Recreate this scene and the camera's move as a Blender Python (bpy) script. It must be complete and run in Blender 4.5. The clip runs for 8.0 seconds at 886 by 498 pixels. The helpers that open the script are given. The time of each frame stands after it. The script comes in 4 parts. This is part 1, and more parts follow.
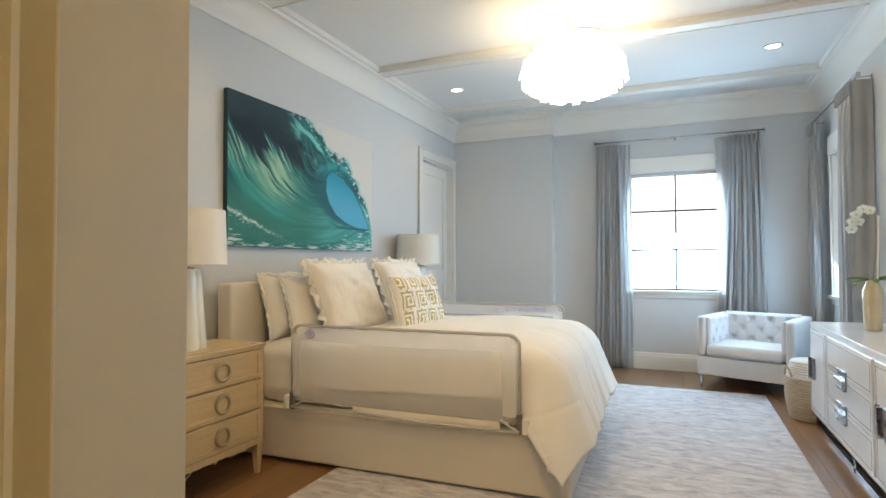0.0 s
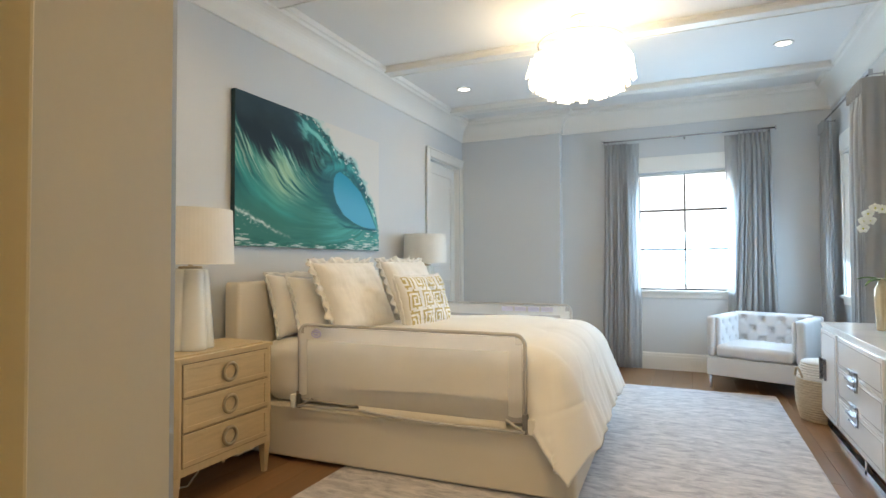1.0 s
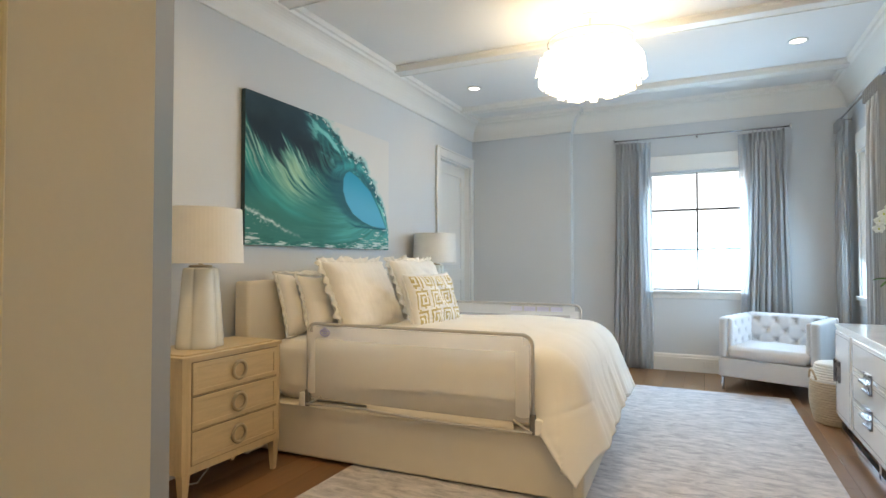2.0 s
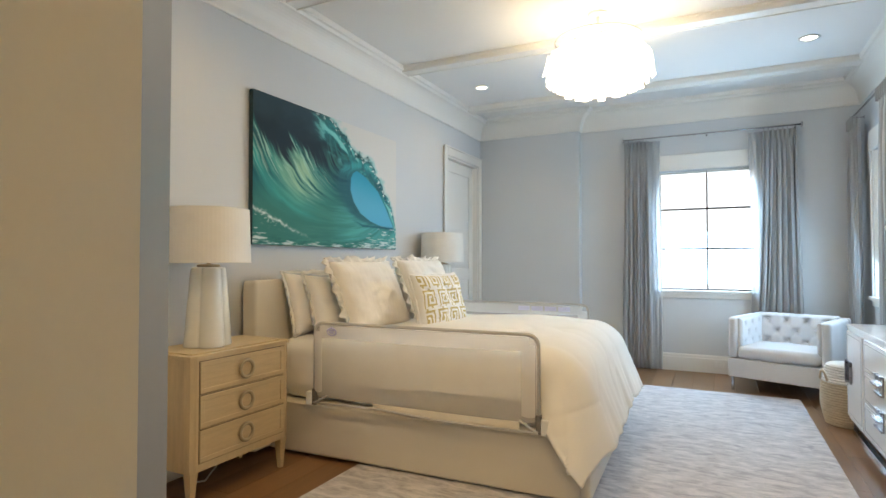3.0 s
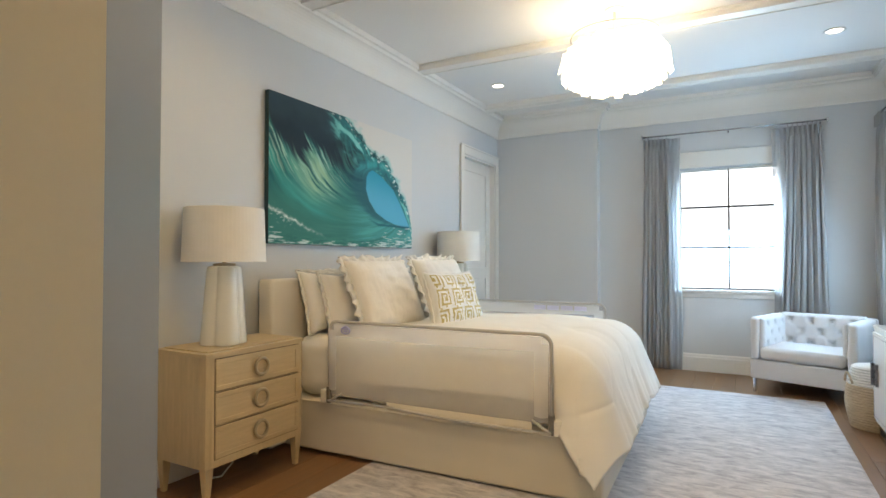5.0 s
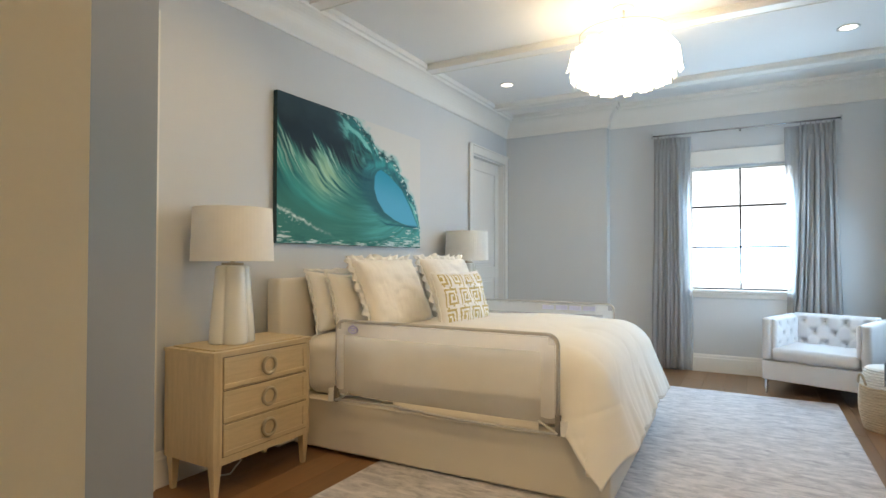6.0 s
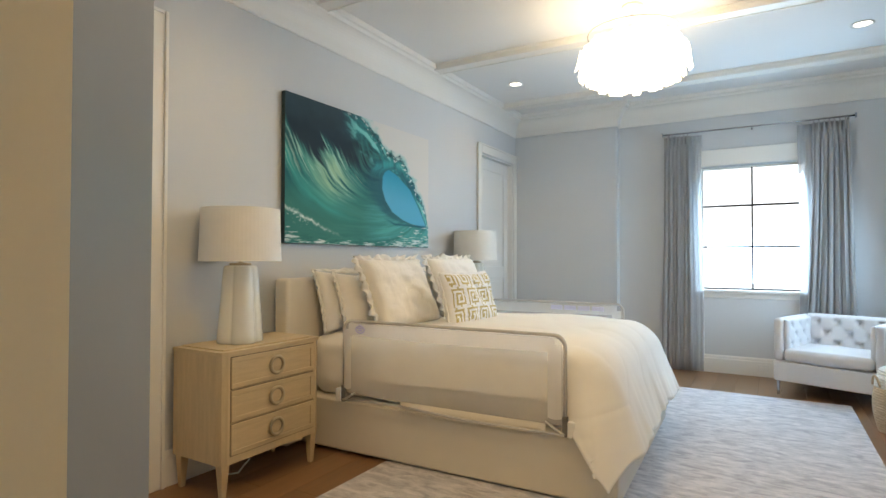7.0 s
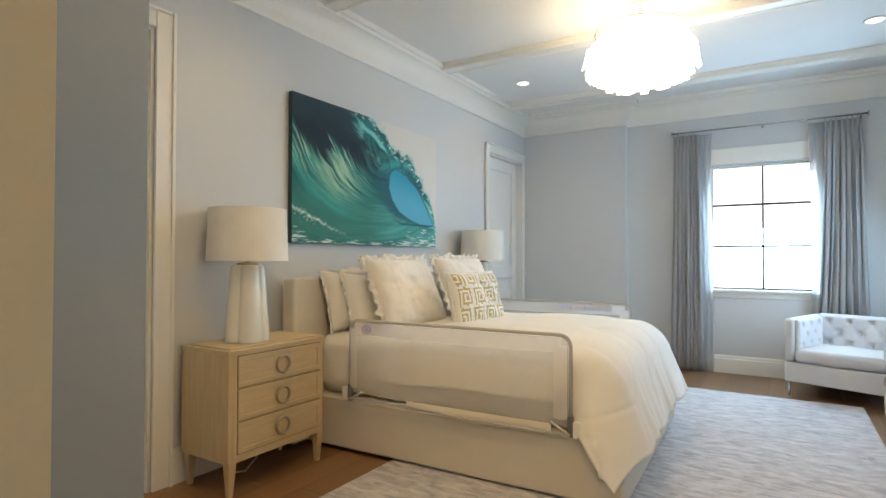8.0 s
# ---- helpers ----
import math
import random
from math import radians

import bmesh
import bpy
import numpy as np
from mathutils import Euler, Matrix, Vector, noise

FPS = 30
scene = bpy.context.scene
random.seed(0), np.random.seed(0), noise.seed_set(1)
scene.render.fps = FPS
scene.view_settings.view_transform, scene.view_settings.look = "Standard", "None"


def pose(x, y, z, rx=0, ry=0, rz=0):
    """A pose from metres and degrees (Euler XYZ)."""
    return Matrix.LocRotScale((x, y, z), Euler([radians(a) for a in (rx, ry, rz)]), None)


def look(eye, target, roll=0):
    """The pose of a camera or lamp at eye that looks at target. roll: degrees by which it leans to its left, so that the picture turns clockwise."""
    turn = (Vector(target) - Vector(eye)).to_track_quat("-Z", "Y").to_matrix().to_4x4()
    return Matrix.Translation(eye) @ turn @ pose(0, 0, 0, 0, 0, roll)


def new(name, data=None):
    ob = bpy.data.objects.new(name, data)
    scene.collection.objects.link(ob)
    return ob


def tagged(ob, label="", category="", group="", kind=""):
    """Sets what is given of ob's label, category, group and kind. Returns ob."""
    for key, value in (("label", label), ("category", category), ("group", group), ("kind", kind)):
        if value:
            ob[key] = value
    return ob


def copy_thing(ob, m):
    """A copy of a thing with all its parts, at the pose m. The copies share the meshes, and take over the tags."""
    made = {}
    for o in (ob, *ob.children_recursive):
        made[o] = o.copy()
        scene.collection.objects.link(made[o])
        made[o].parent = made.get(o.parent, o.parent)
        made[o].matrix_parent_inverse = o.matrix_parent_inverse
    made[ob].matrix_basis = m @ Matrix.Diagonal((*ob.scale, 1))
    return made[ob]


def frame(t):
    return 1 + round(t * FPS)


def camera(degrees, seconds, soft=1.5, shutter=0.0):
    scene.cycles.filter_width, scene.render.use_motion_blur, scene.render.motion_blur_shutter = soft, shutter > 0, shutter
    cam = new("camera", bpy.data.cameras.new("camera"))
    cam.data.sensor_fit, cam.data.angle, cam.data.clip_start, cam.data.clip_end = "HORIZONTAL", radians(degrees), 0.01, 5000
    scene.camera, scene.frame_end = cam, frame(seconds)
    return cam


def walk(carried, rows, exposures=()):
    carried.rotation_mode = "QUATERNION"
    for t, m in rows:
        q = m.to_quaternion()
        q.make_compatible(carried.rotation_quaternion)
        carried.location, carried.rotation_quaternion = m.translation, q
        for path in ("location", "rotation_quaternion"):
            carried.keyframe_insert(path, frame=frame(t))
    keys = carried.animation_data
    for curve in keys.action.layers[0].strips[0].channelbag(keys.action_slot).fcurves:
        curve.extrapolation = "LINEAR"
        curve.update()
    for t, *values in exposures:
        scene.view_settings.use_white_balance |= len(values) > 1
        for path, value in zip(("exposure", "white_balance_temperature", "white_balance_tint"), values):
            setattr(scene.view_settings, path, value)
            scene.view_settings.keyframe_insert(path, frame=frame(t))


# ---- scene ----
cam = camera(77.9, 8.0)
PATH = [
    (0, (2.706, -0.268, 1.221), (1.912, 1.567, 1.274), -0.2),
    (0.5, (2.714, -0.264, 1.225), (1.903, 1.564, 1.276), -0.2),
    (1, (2.721, -0.259, 1.222), (1.897, 1.563, 1.273), -0.2),
    (1.5, (2.731, -0.254, 1.223), (1.888, 1.559, 1.273), -0.1),
    (3, (2.756, -0.242, 1.227), (1.863, 1.547, 1.272), -0.0),
    (3.5, (2.762, -0.238, 1.224), (1.859, 1.546, 1.27), -0.0),
    (4, (2.768, -0.23, 1.222), (1.848, 1.545, 1.268), -0.0),
    (4.5, (2.778, -0.224, 1.227), (1.839, 1.542, 1.27), -0.0),
    (6, (2.808, -0.209, 1.232), (1.817, 1.527, 1.269), 0.1),
    (6.5, (2.812, -0.202, 1.23), (1.807, 1.527, 1.268), 0.1),
    (7, (2.823, -0.195, 1.236), (1.799, 1.523, 1.271), 0.1),
    (7.5, (2.833, -0.191, 1.235), (1.797, 1.52, 1.27), 0.1),
    (8, (2.844, -0.185, 1.237), (1.79, 1.514, 1.27), 0.1),
]
walk(cam, [(t, look(eye, target, roll)) for t, eye, target, roll in PATH], [(0.0, 0.04), (4.0, 0.02), (8.0, -0.04)])

# ---- world and light ----
world = bpy.data.worlds.new("world")
scene.world = world
world.use_nodes = True
_n = world.node_tree.nodes
_sky = _n.new("ShaderNodeTexSky")
_sky.sky_type, _sky.sun_disc = "NISHITA", False
_sky.sun_elevation, _sky.sun_rotation = radians(48), radians(200)
_n["Background"].inputs["Strength"].default_value = 0.15
world.node_tree.links.new(_sky.outputs["Color"], _n["Background"].inputs["Color"])


def lamp(name, kind, m, energy, color, size=0.1, size_y=None, label="", category="light"):
    data = bpy.data.lights.new(name, kind)
    data.energy, data.color = energy, color
    if kind == "AREA":
        data.shape, data.size, data.size_y = "RECTANGLE", size, size_y or size
    elif kind == "SUN":
        data.angle = size
    else:
        data.shadow_soft_size = size
    ob = new(name, data)
    ob.matrix_world = m
    return ob


DAY, WARM = (0.50, 0.76, 1.0), (1.0, 0.66, 0.25)
lamp("sun", "SUN", look((-9, -7, 13), (2, 4, 0)), 2.5, (1.0, 0.94, 0.86), radians(0.6))
# sky light in the two window openings
lamp("window_light", "AREA", look((2.665, 6.60, 1.58), (2.65, 3.2, 0.5)), 50, DAY, 0.9, 1.3)
lamp("window_light", "AREA", look((4.17, 5.5, 1.58), (1.6, 4.4, 0.6)), 40, DAY, 1.05, 1.3)
# strength of the lit chandelier's shells
CHANDELIER = 4.7
AMBER, IVORY = (1.0, 0.68, 0.31), (1.0, 0.77, 0.46)
# only the first two show; the other three are added fill light
DOWNLIGHTS_AND_FILL = [(0.57, 5.05, 12, AMBER), (3.45, 5.05, 12, AMBER), (0.80, 1.75, 26, AMBER), (2.05, 1.00, 96, AMBER), (3.45, 1.75, 22, IVORY)]
for sx, sy, watts, tone in DOWNLIGHTS_AND_FILL:
    bulb = lamp("downlight_or_fill_bulb", "SPOT", pose(sx, sy, 3.02), watts, tone, 0.04)
    bulb.data.spot_size, bulb.data.spot_blend = radians(150), 1.0
# unseen fill lamp behind the camera, added to warm the wall end
lamp("entrance_fill", "POINT", pose(2.95, -0.75, 2.75), 19, WARM, 0.12)


# ---- materials ----
def mat(name, color, rough=0.6, scale=8.0, vary=0.08, bump=0.0, fine=60.0, metal=0.0, stretch=(1, 1, 1), sheen=0.0, rand=0.0, spec=0.5):
    m = bpy.data.materials.new(name)
    m.use_nodes = True
    nt = m.node_tree
    b = nt.nodes["Principled BSDF"]
    b.inputs["Metallic"].default_value = metal
    b.inputs["Specular IOR Level"].default_value = spec
    if sheen:
        b.inputs["Sheen Weight"].default_value = sheen
    co = nt.nodes.new("ShaderNodeTexCoord")
    mp = nt.nodes.new("ShaderNodeMapping")
    mp.inputs["Scale"].default_value = stretch
    nt.links.new(co.outputs["Object"], mp.inputs["Vector"])
    n1 = nt.nodes.new("ShaderNodeTexNoise")
    n1.inputs["Scale"].default_value, n1.inputs["Detail"].default_value = scale, 5
    n2 = nt.nodes.new("ShaderNodeTexNoise")
    n2.inputs["Scale"].default_value, n2.inputs["Detail"].default_value = fine, 3
    for n in (n1, n2):
        nt.links.new(mp.outputs["Vector"], n.inputs["Vector"])
    add = nt.nodes.new("ShaderNodeMath")
    add.operation = "MULTIPLY_ADD"
    add.inputs[1].default_value = 0.4
    nt.links.new(n2.outputs["Fac"], add.inputs[0])
    nt.links.new(n1.outputs["Fac"], add.inputs[2])
    rng = nt.nodes.new("ShaderNodeMapRange")
    rng.inputs["From Min"].default_value, rng.inputs["From Max"].default_value = 0.35, 1.05
    rng.inputs["To Min"].default_value, rng.inputs["To Max"].default_value = 1 - vary, 1 + vary
    nt.links.new(add.outputs[0], rng.inputs["Value"])
    val = rng.outputs["Result"]
    if rand:
        info = nt.nodes.new("ShaderNodeObjectInfo")
        r2 = nt.nodes.new("ShaderNodeMapRange")
        r2.inputs["To Min"].default_value, r2.inputs["To Max"].default_value = 1 - rand, 1 + rand
        nt.links.new(info.outputs["Random"], r2.inputs["Value"])
        mu = nt.nodes.new("ShaderNodeMath")
        mu.operation = "MULTIPLY"
        nt.links.new(val, mu.inputs[0])
        nt.links.new(r2.outputs["Result"], mu.inputs[1])
        val = mu.outputs[0]
    sc = nt.nodes.new("ShaderNodeVectorMath")
    sc.operation = "SCALE"
    sc.inputs[0].default_value = color
    nt.links.new(val, sc.inputs["Scale"])
    nt.links.new(sc.outputs["Vector"], b.inputs["Base Color"])
    rr = nt.nodes.new("ShaderNodeMapRange")
    rr.inputs["To Min"].default_value, rr.inputs["To Max"].default_value = max(0.02, rough - 0.06), min(1, rough + 0.06)
    nt.links.new(n1.outputs["Fac"], rr.inputs["Value"])
    nt.links.new(rr.outputs["Result"], b.inputs["Roughness"])
    if bump:
        bp = nt.nodes.new("ShaderNodeBump")
        bp.inputs["Strength"].default_value, bp.inputs["Distance"].default_value = bump, 0.004
        nt.links.new(add.outputs[0], bp.inputs["Height"])
        nt.links.new(bp.outputs["Normal"], b.inputs["Normal"])
    return m


M_WALL = mat("wall_paint", (0.62, 0.64, 0.66), 0.75, 1.5, 0.02, 0.03, 180)
# dark grey-blue puts shade into the wall end's colour
M_ENDSHADE = mat("shaded_wall_paint", (0.19, 0.192, 0.185), 0.45, 1.5, 0.03, 0.02, 120)
M_CREAM = mat("ochre_cream_trim", (0.62, 0.49, 0.25), 0.45, 3, 0.05, 0.02, 90)
# beige puts warm lamplight into the wall end's colour
M_ENDWARM = mat("warm_lit_wall_paint", (0.62, 0.54, 0.38), 0.6, 1.5, 0.03, 0.03, 150)
M_TRIM = mat("trim_paint", (0.80, 0.79, 0.76), 0.4, 2, 0.02, 0.02, 90)
M_CEIL = mat("ceiling_paint", (0.80, 0.80, 0.80), 0.85, 1.5, 0.015, 0.03, 160)
M_FLOOR = mat("oak_floor", (0.235, 0.125, 0.058), 0.38, 6, 0.22, 0.12, 70, stretch=(5, 0.5, 5), rand=0.14)
M_GAP = mat("floor_gap", (0.05, 0.03, 0.02), 0.8)
M_LINEN = mat("ivory_upholstery", (0.68, 0.635, 0.55), 0.9, 5, 0.03, 0.25, 420, sheen=0.15)
M_SHEET = mat("white_cotton", (0.85, 0.83, 0.79), 0.9, 6, 0.025, 0.2, 260, sheen=0.1)
M_SHAM = mat("slubbed_linen", (0.84, 0.81, 0.75), 0.92, 8, 0.05, 0.5, 70, stretch=(1, 7, 1), sheen=0.1)
M_CHAIR = mat("white_velvet", (0.66, 0.65, 0.66), 0.85, 7, 0.03, 0.1, 200, sheen=0.1)
M_OAK = mat("cerused_oak", (0.56, 0.44, 0.265), 0.5, 5, 0.13, 0.25, 40, stretch=(9, 1, 9))
M_OAKV = mat("cerused_oak_upright", (0.56, 0.44, 0.265), 0.5, 5, 0.13, 0.25, 40, stretch=(9, 9, 1))
M_LACQ = mat("white_lacquer", (0.78, 0.78, 0.79), 0.2, 3, 0.015)
M_CHROME = mat("chrome", (0.55, 0.55, 0.57), 0.2, 9, 0.03, metal=1)
M_NICKEL = mat("brushed_champagne_metal", (0.46, 0.39, 0.27), 0.36, 40, 0.08, metal=1)
M_HANDLE = mat("polished_nickel", (0.34, 0.34, 0.36), 0.28, 30, 0.08, metal=1)
M_DARK = mat("dark_metal", (0.06, 0.055, 0.05), 0.4, 20, 0.1, metal=0.6)
M_GREYM = mat("grey_painted_tube", (0.50, 0.49, 0.48), 0.4, 20, 0.05)
M_BASK = mat("seagrass", (0.52, 0.42, 0.30), 0.85, 14, 0.2, 0.6, 90, stretch=(1, 1, 5))
M_BASKW = mat("white_rope", (0.78, 0.76, 0.73), 0.85, 14, 0.08, 0.6, 90, stretch=(1, 1, 5))
M_CERAM = mat("white_ceramic", (0.78, 0.77, 0.70), 0.25, 4, 0.03)
M_SHADE = mat("linen_shade", (0.84, 0.82, 0.75), 0.9, 6, 0.02, 0.3, 300)
M_BLACK = mat("black_sash", (0.02, 0.02, 0.022), 0.4, 10, 0.1)
M_WHITEP = mat("white_plastic", (0.78, 0.77, 0.74), 0.4, 10, 0.03)


# ---- mesh helpers ----
def part(name, bm, material, parent=None, label="", smooth=False):
    me = bpy.data.meshes.new(name)
    bmesh.ops.recalc_face_normals(bm, faces=bm.faces)
    bm.to_mesh(me)
    bm.free()
    if smooth:
        me.shade_smooth()
    for m in material if isinstance(material, (list, tuple)) else [material]:
        me.materials.append(m)
    ob = new(name, me)
    if parent:
        ob.parent = parent
    if label:
        tagged(ob, label)
    return ob


def empty(name, m=Matrix()):
    ob = new(name)
    ob.empty_display_size = 0.1
    ob.matrix_world = m
    return ob


def box(lo, hi, bevel=0.0, bm=None, seg=2):
    bm2 = bmesh.new()
    c = [(a + b) / 2 for a, b in zip(lo, hi)]
    s = [abs(b - a) for a, b in zip(lo, hi)]
    bmesh.ops.create_cube(bm2, size=1, matrix=Matrix.LocRotScale(c, None, s))
    if bevel:
        bmesh.ops.bevel(bm2, geom=list(bm2.edges), offset=min(bevel, min(s) * 0.49), segments=seg, affect="EDGES", profile=0.5)
    if bm is None:
        return bm2
    join(bm, bm2)
    return bm


def join(bm, other):
    me = bpy.data.meshes.new("tmp")
    other.to_mesh(me)
    other.free()
    bm.from_mesh(me)
    bpy.data.meshes.remove(me)
    return bm


def lathe(profile, n=32, center=(0, 0, 0), lobes=0, depth=0.0, cap=True):
    """Turns (radius, z) pairs round the z axis; lobes pinch the outline."""
    bm = bmesh.new()
    rings = []
    for r, z in profile:
        ring = []
        for i in range(n):
            a = 2 * math.pi * i / n
            k = 1 - depth * (0.5 - 0.5 * abs(math.sin(a * lobes / 2)) ** 0.8 * 2) if lobes else 1
            ring.append(bm.verts.new((center[0] + r * k * math.cos(a), center[1] + r * k * math.sin(a), center[2] + z)))
        rings.append(ring)
    for a, b in zip(rings, rings[1:]):
        for i in range(n):
            bm.faces.new((a[i], a[(i + 1) % n], b[(i + 1) % n], b[i]))
    for ring in (rings[0], rings[-1]) if cap else ():
        if (ring[0].co - ring[n // 2].co).length > 1e-4:
            bm.faces.new(ring)
    return bm


def tube(points, r, n=8, bm=None, closed=False):
    """A round bar along points."""
    bm = bm or bmesh.new()
    pts = [Vector(p) for p in points]
    rings = []
    for i, p in enumerate(pts):
        a = pts[i - 1] if i or closed else p
        b = pts[(i + 1) % len(pts)] if i < len(pts) - 1 or closed else p
        d = (b - a).normalized()
        u = d.orthogonal().normalized() if not rings else (prev - d * prev.dot(d)).normalized()
        prev = u
        v = d.cross(u)
        rings.append([bm.verts.new(p + r * (math.cos(2 * math.pi * k / n) * u + math.sin(2 * math.pi * k / n) * v)) for k in range(n)])
    pairs = list(zip(rings, rings[1:])) + ([(rings[-1], rings[0])] if closed else [])
    for a, b in pairs:
        for k in range(n):
            bm.faces.new((a[k], a[(k + 1) % n], b[(k + 1) % n], b[k]))
    if not closed:
        bm.faces.new(rings[0])
        bm.faces.new(rings[-1])
    return bm


def sweep(profile, path, closed=False):
    """Sweeps a profile of (out, z) along a plan path [(x, y)], mitred; 'out' points to the left of the path."""
    bm = bmesh.new()
    n = len(path)
    rings = []
    for i in range(n):
        p = Vector(path[i])
        d1 = (p - Vector(path[i - 1])).normalized() if i or closed else None
        d2 = (Vector(path[(i + 1) % n]) - p).normalized() if i < n - 1 or closed else None
        d1, d2 = d1 or d2, d2 or d1
        n1, n2 = Vector((-d1.y, d1.x)), Vector((-d2.y, d2.x))
        m = (n1 + n2) / max(0.2, 1 + n1.dot(n2))
        rings.append([bm.verts.new((p.x + m.x * o, p.y + m.y * o, z)) for o, z in profile])
    k = len(profile)
    for i in range(n if closed else n - 1):
        a, b = rings[i], rings[(i + 1) % n]
        for j in range(k):
            bm.faces.new((a[j], a[(j + 1) % k], b[(j + 1) % k], b[j]))
    if not closed:
        bm.faces.new(rings[0])
        bm.faces.new(rings[-1])
    return bm


def prism(plan, z0, z1):
    bm = bmesh.new()
    f = bm.faces.new([bm.verts.new((x, y, z0)) for x, y in plan])
    up = bmesh.ops.extrude_face_region(bm, geom=[f])
    bmesh.ops.translate(bm, vec=(0, 0, z1 - z0), verts=[v for v in up["geom"] if isinstance(v, bmesh.types.BMVert)])
    return bm


def structure(ob, label):
    return tagged(ob, label, kind="structure")


# ---- the room: x across from the headboard wall, y towards the far window ----
XE, YN, YP, ZC = 4.06, 6.50, 6.37, 3.05
YS = -1.35


def wall_bm(axis, at, thick, a0, a1, holes):
    """A wall along 'axis' from a0 to a1, its face at 'at', with holes (a, b, z0, z1)."""
    bm = bmesh.new()

    def piece(p, q, z0, z1):
        lo, hi = ((at, p, z0), (at + thick, q, z1)) if axis == "y" else ((p, at, z0), (q, at + thick, z1))
        box(lo, hi, bm=bm)

    cur = a0
    for a, b, z0, z1 in sorted(holes):
        piece(cur, a, 0, ZC)
        if z0 > 0:
            piece(a, b, 0, z0)
        piece(a, b, z1, ZC)
        cur = b
    piece(cur, a1, 0, ZC)
    return bm


D1 = (5.38, 6.28, 0.0, 2.44)
D2 = (0.62, 1.47, 0.0, 2.46)
W1 = (2.165, 3.165, 0.90, 2.25)
W2 = (4.95, 6.05, 0.90, 2.25)
structure(part("wall_west", wall_bm("y", -0.14, 0.14, 0.2, YN, [D1, D2]), M_WALL), "pale blue-grey painted wall behind the bed")
structure(part("wall_north", wall_bm("x", YN, 0.16, -0.14, XE + 0.16, [W1]), M_WALL), "pale blue-grey painted wall with the curtained window")
structure(part("wall_corner", box((0, YP, 0), (1.285, YN, ZC), 0.004, seg=2), M_WALL), "shallow pale blue-grey wall projection in the corner")
structure(part("wall_east", wall_bm("y", XE, 0.16, YS, YN, [W2]), M_WALL), "pale blue-grey painted wall beside the dresser")
structure(part("wall_south", box((-0.14, 0.06, 0), (1.98, 0.2, ZC)), M_WALL), "pale blue-grey painted wall beside the entrance")
structure(part("wall_entrance", box((1.84, YS, 0), (1.98, 0.06, ZC)), M_WALL), "pale blue-grey painted wall of the entrance")
structure(part("wall_back", box((1.84, YS - 0.14, 0), (XE + 0.16, YS, ZC)), M_WALL), "pale blue-grey painted wall behind the entrance")
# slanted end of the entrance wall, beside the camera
structure(part("wall_end", prism([(1.98, 0.2), (1.98, -0.10), (2.43, -0.10), (2.404, 0.0), (2.157, 0.208), (1.98, 0.208)], 0, ZC), [M_ENDSHADE, M_ENDWARM]), "slanted wall end beside the entrance, toned shaded and warm-lit by face")
# the face towards +x takes the warm-lit colour, the others the shaded one
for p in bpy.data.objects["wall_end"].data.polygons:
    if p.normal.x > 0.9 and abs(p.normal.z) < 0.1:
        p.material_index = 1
# this casing is tinted ochre-cream, unlike the white trim elsewhere
casing = part("trim", box((1.99, -0.30, 0), (2.455, -0.128, ZC - 0.01), 0.006), M_CREAM)
part("bead", box((1.99, -0.1275, 0), (2.4335, -0.1004, ZC - 0.01), 0.003, seg=3), M_CREAM, casing)
structure(casing, "ochre-cream door casing of the entrance")
structure(part("ceiling", box((-0.14, YS - 0.14, ZC), (XE + 0.16, YN + 0.16, ZC + 0.12)), M_CEIL), "white painted ceiling")
floor_ob = structure(part("floor", box((-0.14, YS - 0.14, -0.12), (XE + 0.16, YN + 0.16, -0.006)), M_GAP), "brown oak plank floor")
structure(part("ground", box((-600, -600, -3.6), (600, 600, -3.5)), mat("lawn", (0.10, 0.14, 0.06), 0.9, 0.3, 0.2)), "lawn outside the windows")


# ---- ceiling trim, skirting, doors, windows ----
room = [(XE, YS), (XE, YN), (1.285, YN), (1.285, YP), (0, YP), (0, 0.208), (2.12, 0.208)]
CROWN = [(0, 2.795), (0.012, 2.795), (0.018, 2.805), (0.02, 2.815)] + [(0.022 + 0.12 * (1 - math.cos(a)), 2.818 + 0.17 * math.sin(a)) for a in np.linspace(0.1, 1.45, 9)] + [(0.138, 3.006), (0.158, 3.012), (0.164, ZC), (0, ZC)]
structure(part("trim", sweep(CROWN, room), M_TRIM), "white stepped crown moulding under the ceiling")
SKIRT = [(0, 0), (0.018, 0), (0.018, 0.15), (0.013, 0.16), (0.013, 0.175), (0.006, 0.19), (0, 0.192)]
for run in ([(XE, YS), (XE, YN), (1.285, YN), (1.285, YP), (0, YP)], [(0, 5.27), (0, 1.58)]):
    structure(part("baseboard", sweep(SKIRT, run), M_TRIM), "white painted tall skirting board")
for by, slew in ((2.655, 0.0), (4.20, 0.06), (5.72, 0.03)):
    prof = [(-0.075, ZC), (-0.075, 3.038), (-0.066, 3.032), (-0.062, 3.008), (-0.056, 2.996), (0.050, 2.996), (0.052, 2.990), (0.064, 2.990),
            (0.068, 2.998), (0.068, 3.012), (0.080, 3.018), (0.086, 3.036), (0.086, ZC)]
    structure(part("ceiling_beam", sweep(prof, [(0.13, by), (XE - 0.13, by + slew)]), M_TRIM), "cream painted moulded ceiling batten")

M_GLASS = bpy.data.materials.new("window_glass")
M_GLASS.use_nodes = True
_g = M_GLASS.node_tree.nodes["Principled BSDF"]
_g.inputs["Transmission Weight"].default_value, _g.inputs["Roughness"].default_value, _g.inputs["IOR"].default_value = 1.0, 0.0, 1.45


